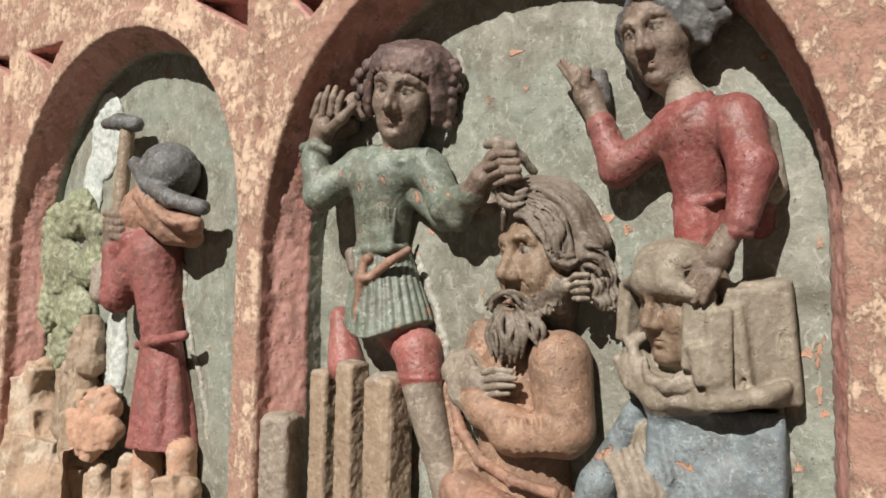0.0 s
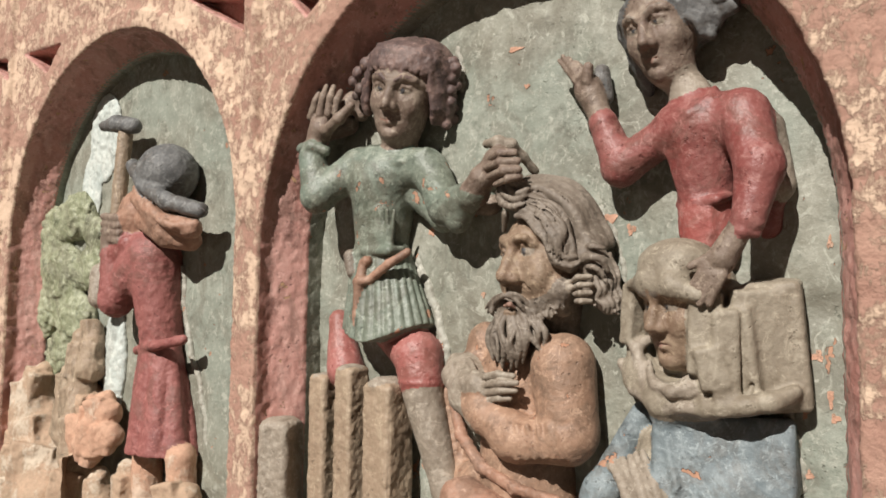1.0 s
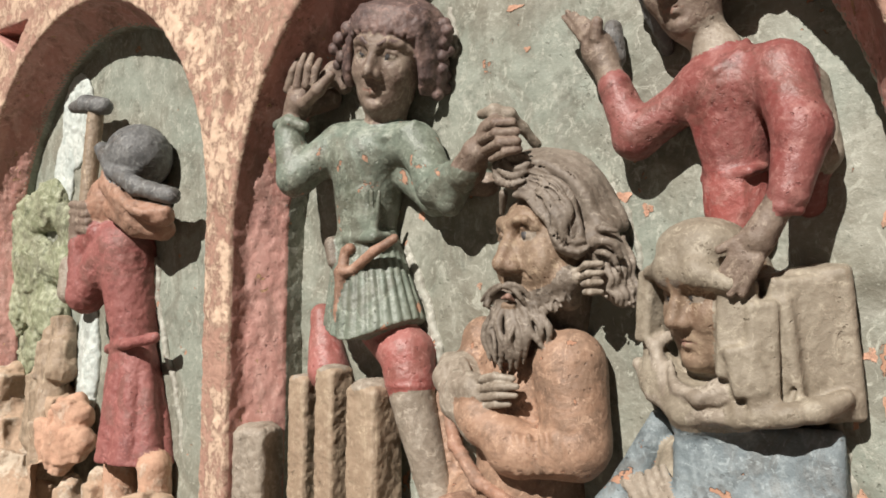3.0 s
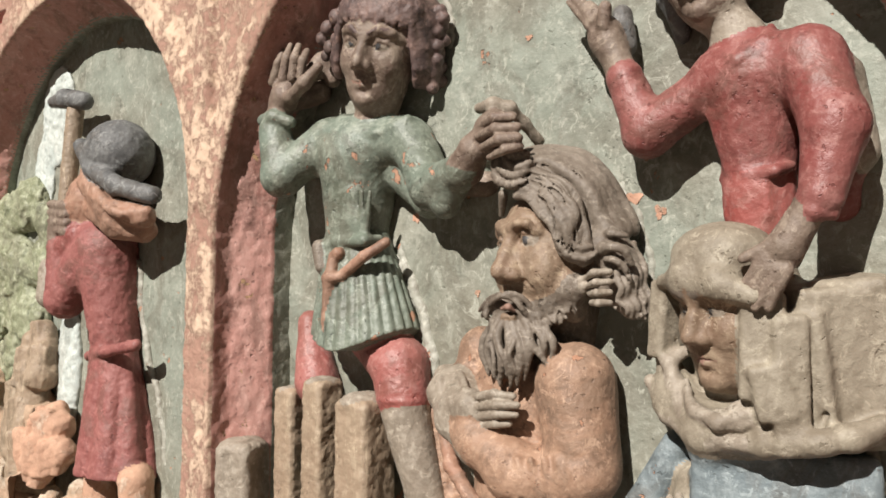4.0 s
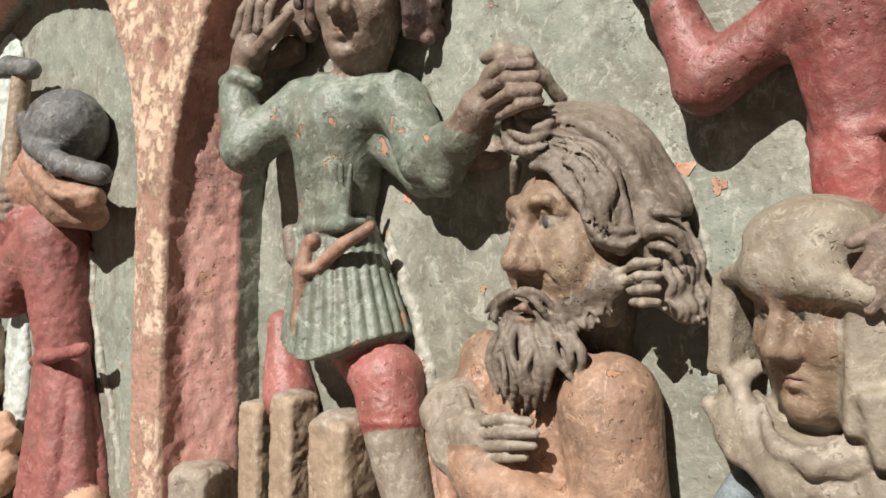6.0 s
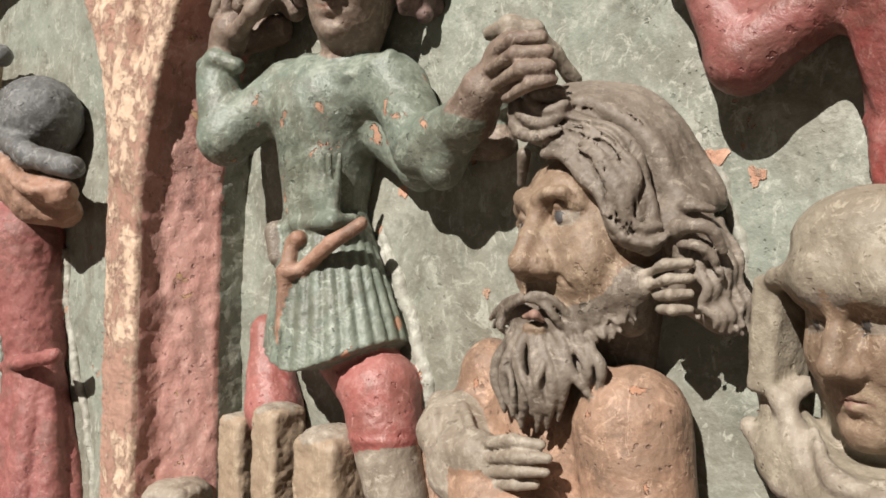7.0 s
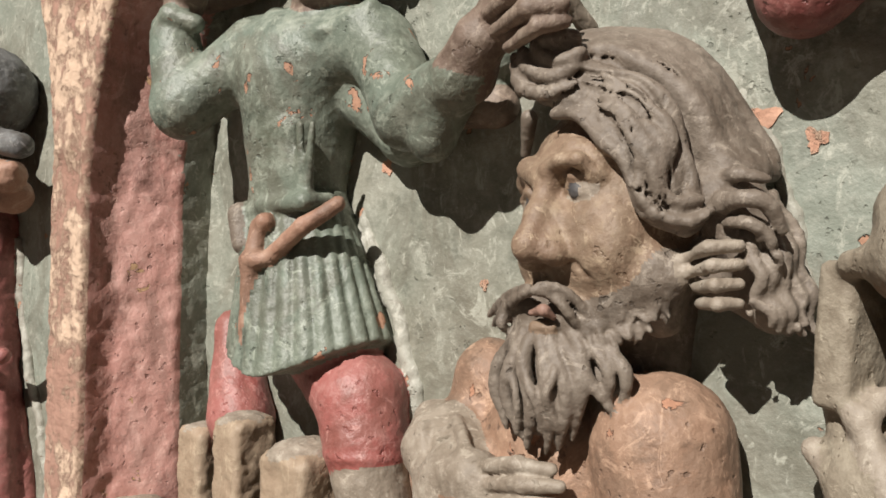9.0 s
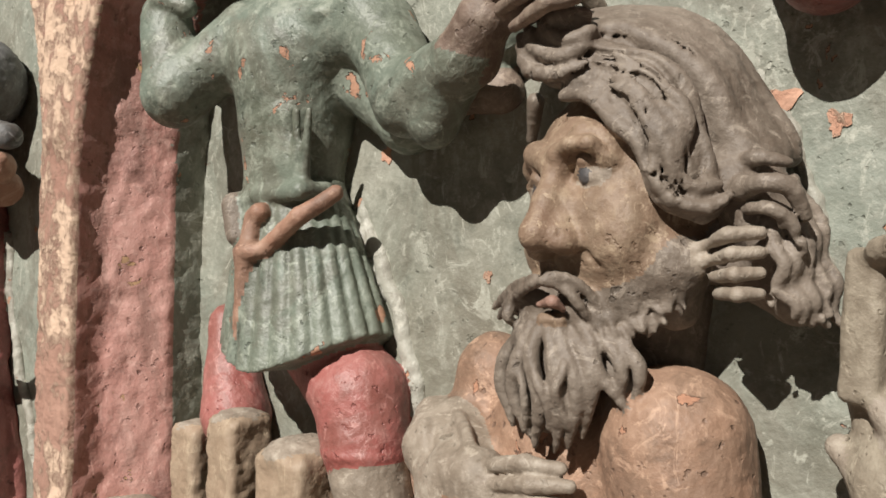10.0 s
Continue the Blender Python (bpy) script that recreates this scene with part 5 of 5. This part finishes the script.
# ---- carved landscape of the side niche ----
def rocks(parts, mat, lo, hi, name, label):
    c = Carving(lo, hi, 0.002)
    for a, b in parts:
        c.cap((*a[:3], a[3] * 0.75), b, mat, 0.004)
        # split faces and ledges
        for u in (0.2, 0.55, 0.85):
            p = between(a, b, u)
            c.box((p[0] + np.random.uniform(-0.3, 0.3) * p[3], p[1] - 0.35 * p[3], p[2], 0), (p[3] * 0.62, p[3] * 0.6, p[3] * np.random.uniform(0.7, 1.4)), mat, 0.004, np.array(Euler((0, radians(np.random.uniform(-14, 14)), radians(np.random.uniform(-10, 45)))).to_matrix().transposed()), 0.003)
    statue(name, c, label, "rock", rough=0.0018, group="carved rocks", scale=48.0)


rocks([((-0.9834, 0.7200, 1.5559, 0.0179), (-0.9769, 0.7170, 1.4033, 0.0263)), ((-0.9673, 0.7260, 1.5710, 0.0133), (-0.9622, 0.7220, 1.5200, 0.0191)), ((-1.0193, 0.7220, 1.5096, 0.0152), (-1.0106, 0.7180, 1.4287, 0.0194))], WOOD, (-1.22, .66, 1.3), (-.9, .758, 1.75), "carved_rock", "tall brownish carved rock in the side niche")
rocks([((-1.0892, 0.7220, 1.5058, 0.0189), (-1.0974, 0.7180, 1.4510, 0.0315)), ((-1.1032, 0.7290, 1.4805, 0.0278), (-1.0423, 0.7220, 1.3469, 0.0514)), ((-0.9784, 0.7290, 1.4817, 0.0215), (-0.9202, 0.7220, 1.3650, 0.0409)), ((-1.1555, 0.7240, 1.4617, 0.0245), (-1.1247, 0.7180, 1.3859, 0.0318)), ((-1.1191, 0.7180, 1.4099, 0.0349), (-1.0585, 0.7130, 1.2604, 0.0454))], ROCK, (-1.3, .64, 1.3), (-.95, .758, 1.75), "carved_rock", "pale grey carved boulder in the side niche")
rocks([((-0.9171, 0.7180, 1.4801, 0.0156), (-0.9592, 0.7060, 1.4351, 0.0158)), ((-0.9040, 0.7150, 1.4674, 0.0211), (-0.9333, 0.7000, 1.4279, 0.0141)), ((-0.8899, 0.7120, 1.4414, 0.0194), (-0.9255, 0.7040, 1.4110, 0.0126)), ((-0.9906, 0.7080, 1.4245, 0.0088), (-0.9360, 0.7020, 1.4170, 0.0113))], PINKROCK, (-1.2, .64, 1.3), (-.85, .758, 1.65), "carved_rock", "pinkish jagged carved ledge in the side niche")
rocks([((-0.9863, 0.7160, 1.3735, 0.0293), (-0.9925, 0.7100, 1.2666, 0.0436)), ((-0.9216, 0.7140, 1.3894, 0.0155), (-0.8854, 0.7100, 1.2876, 0.0273)), ((-0.8590, 0.7180, 1.4037, 0.0177), (-0.8475, 0.7130, 1.2944, 0.0307)), ((-0.7432, 0.7180, 1.3873, 0.0227), (-0.7625, 0.7130, 1.3111, 0.0316))], ROCK, (-1.25, .64, 1.28), (-.7, .758, 1.6), "carved_rock", "weathered carved rocks at the workman's feet")


def bush():
    c = Carving((-1.36, .66, 1.46), (-.90, .758, 1.84), 0.002)
    for p in ((-1.0402, 0.7350, 1.7204, 0.0339), (-1.1024, 0.7350, 1.7043, 0.0350), (-1.1315, 0.7350, 1.6649, 0.0308), (-1.0708, 0.7350, 1.6394, 0.0417), (-0.9950, 0.7350, 1.6455, 0.0286), (-1.1224, 0.7350, 1.5880, 0.0351), (-1.0330, 0.7350, 1.5774, 0.0363), (-1.0668, 0.7350, 1.5304, 0.0295), (-0.9852, 0.7350, 1.6941, 0.0214)):
        c.ell((p[0], 0.7355, p[2], p[3]), (1.3, 0.42, 1), BUSH, 0.012)
        for i in range(60):
            a, q = np.random.uniform(0, 6.28), np.random.uniform(0.02, 1.0) ** 0.5
            leaf = (p[0] + 1.3 * p[3] * q * math.cos(a), 0.7355 - 0.42 * p[3] * math.sqrt(1 - 0.9 * q * q), p[2] + p[3] * q * math.sin(a), np.random.uniform(0.003, 0.0055))
            c.ell(leaf, (1.2, 0.35, 0.8), BUSH, 0.003)
    statue("carved_bush", c, "low-relief carved bush with flaking green paint", "bush", rough=0.001)


bush()


def stream(label, *spots):
    c = Carving((-1.15, .71, 1.42), (-.9, .758, 1.90), 0.002)
    for spot, shape in spots:
        c.ell(spot, shape, STREAM, 0.004)
    statue("carved_stream", c, label, "stream", rough=0.0012)


stream("pale blue-white painted cascade in low relief", ((-0.9841, 0.7390, 1.8235, 0.0438), (0.9, 0.14, 1.4)), ((-1.0146, 0.7390, 1.7563, 0.0326), (0.8, 0.16, 1.5)))
stream("white-painted stream between rocks in low relief", ((-0.9372, 0.7390, 1.5278, 0.0311), (0.8, 0.30, 2.4)))


# ---- stakes and basin ----
def stake(top, label, turn=20, group="bundle of stakes", mat=WOOD):
    x, y, z1, r = top
    z0 = 1.262
    c = Carving((x - r * 2, y - r * 2, z0), (x + r * 2, min(y + r * 2, 0.758), z1 + 0.01), 0.0014)
    m = np.array(Euler((0, 0, radians(turn))).to_matrix().transposed())
    c.box((x, y, (z0 + z1) / 2), (r * 0.84, r * 0.84, (z1 - z0) / 2), mat, 0.002, m, r * 0.28)
    c.ell((x + 0.4 * r, y - r, z1 + 0.004, r * 0.7), (1, 0.6, 0.5), None, 0.003, cut=True)
    c.ell((x - 0.1 * r, y + 0.1 * r, z1 - 0.003, r * 0.92), (1, 1, 0.42), DUST, 0.003)
    statue("stake", c, label, "stake", group, 0.0008, (x, y, z0))


stake((-0.5370, 0.7280, 1.5326, 0.0139), "squared brown carved stake in a bundle", -2)
stake((-0.4915, 0.7180, 1.5425, 0.0143), "tall squared brown carved stake in a bundle", -6)
stake((-0.4512, 0.7240, 1.5310, 0.0206), "stout brown carved stake with a chipped top", -3)
stake((-0.5758, 0.7080, 1.4872, 0.0201), "low grey carved stump beside the jamb", 15, "", DUST)


def basin():
    c = Carving((-0.46, 0.67, 1.36), (-0.25, 0.758, 1.60), 0.0014)
    c.chain([(-0.3893, 0.7380, 1.5233, 0.0045), (-0.3706, 0.7260, 1.4922, 0.0048), (-0.3427, 0.7160, 1.4711, 0.0051), (-0.3087, 0.7100, 1.4609, 0.0049), (-0.2696, 0.7080, 1.4563, 0.0047)], BELT, 0.003)
    c.cap((-0.3984, 0.7500, 1.5218, 0.0111), (-0.3860, 0.7480, 1.4396, 0.0148), FLESH, 0.006)
    c.cap((-0.3621, 0.7440, 1.4484, 0.0241), (-0.3140, 0.7400, 1.4063, 0.0366), FLESH, 0.01)
    c.cap((-0.3594, 0.7120, 1.4445, 0.0176), (-0.3077, 0.7050, 1.4318, 0.0175), BELT, 0.008)
    statue("carved_basin", c, "salmon carved basin with a raised rim under the bearded man", "basin", rough=0.0009)


basin()
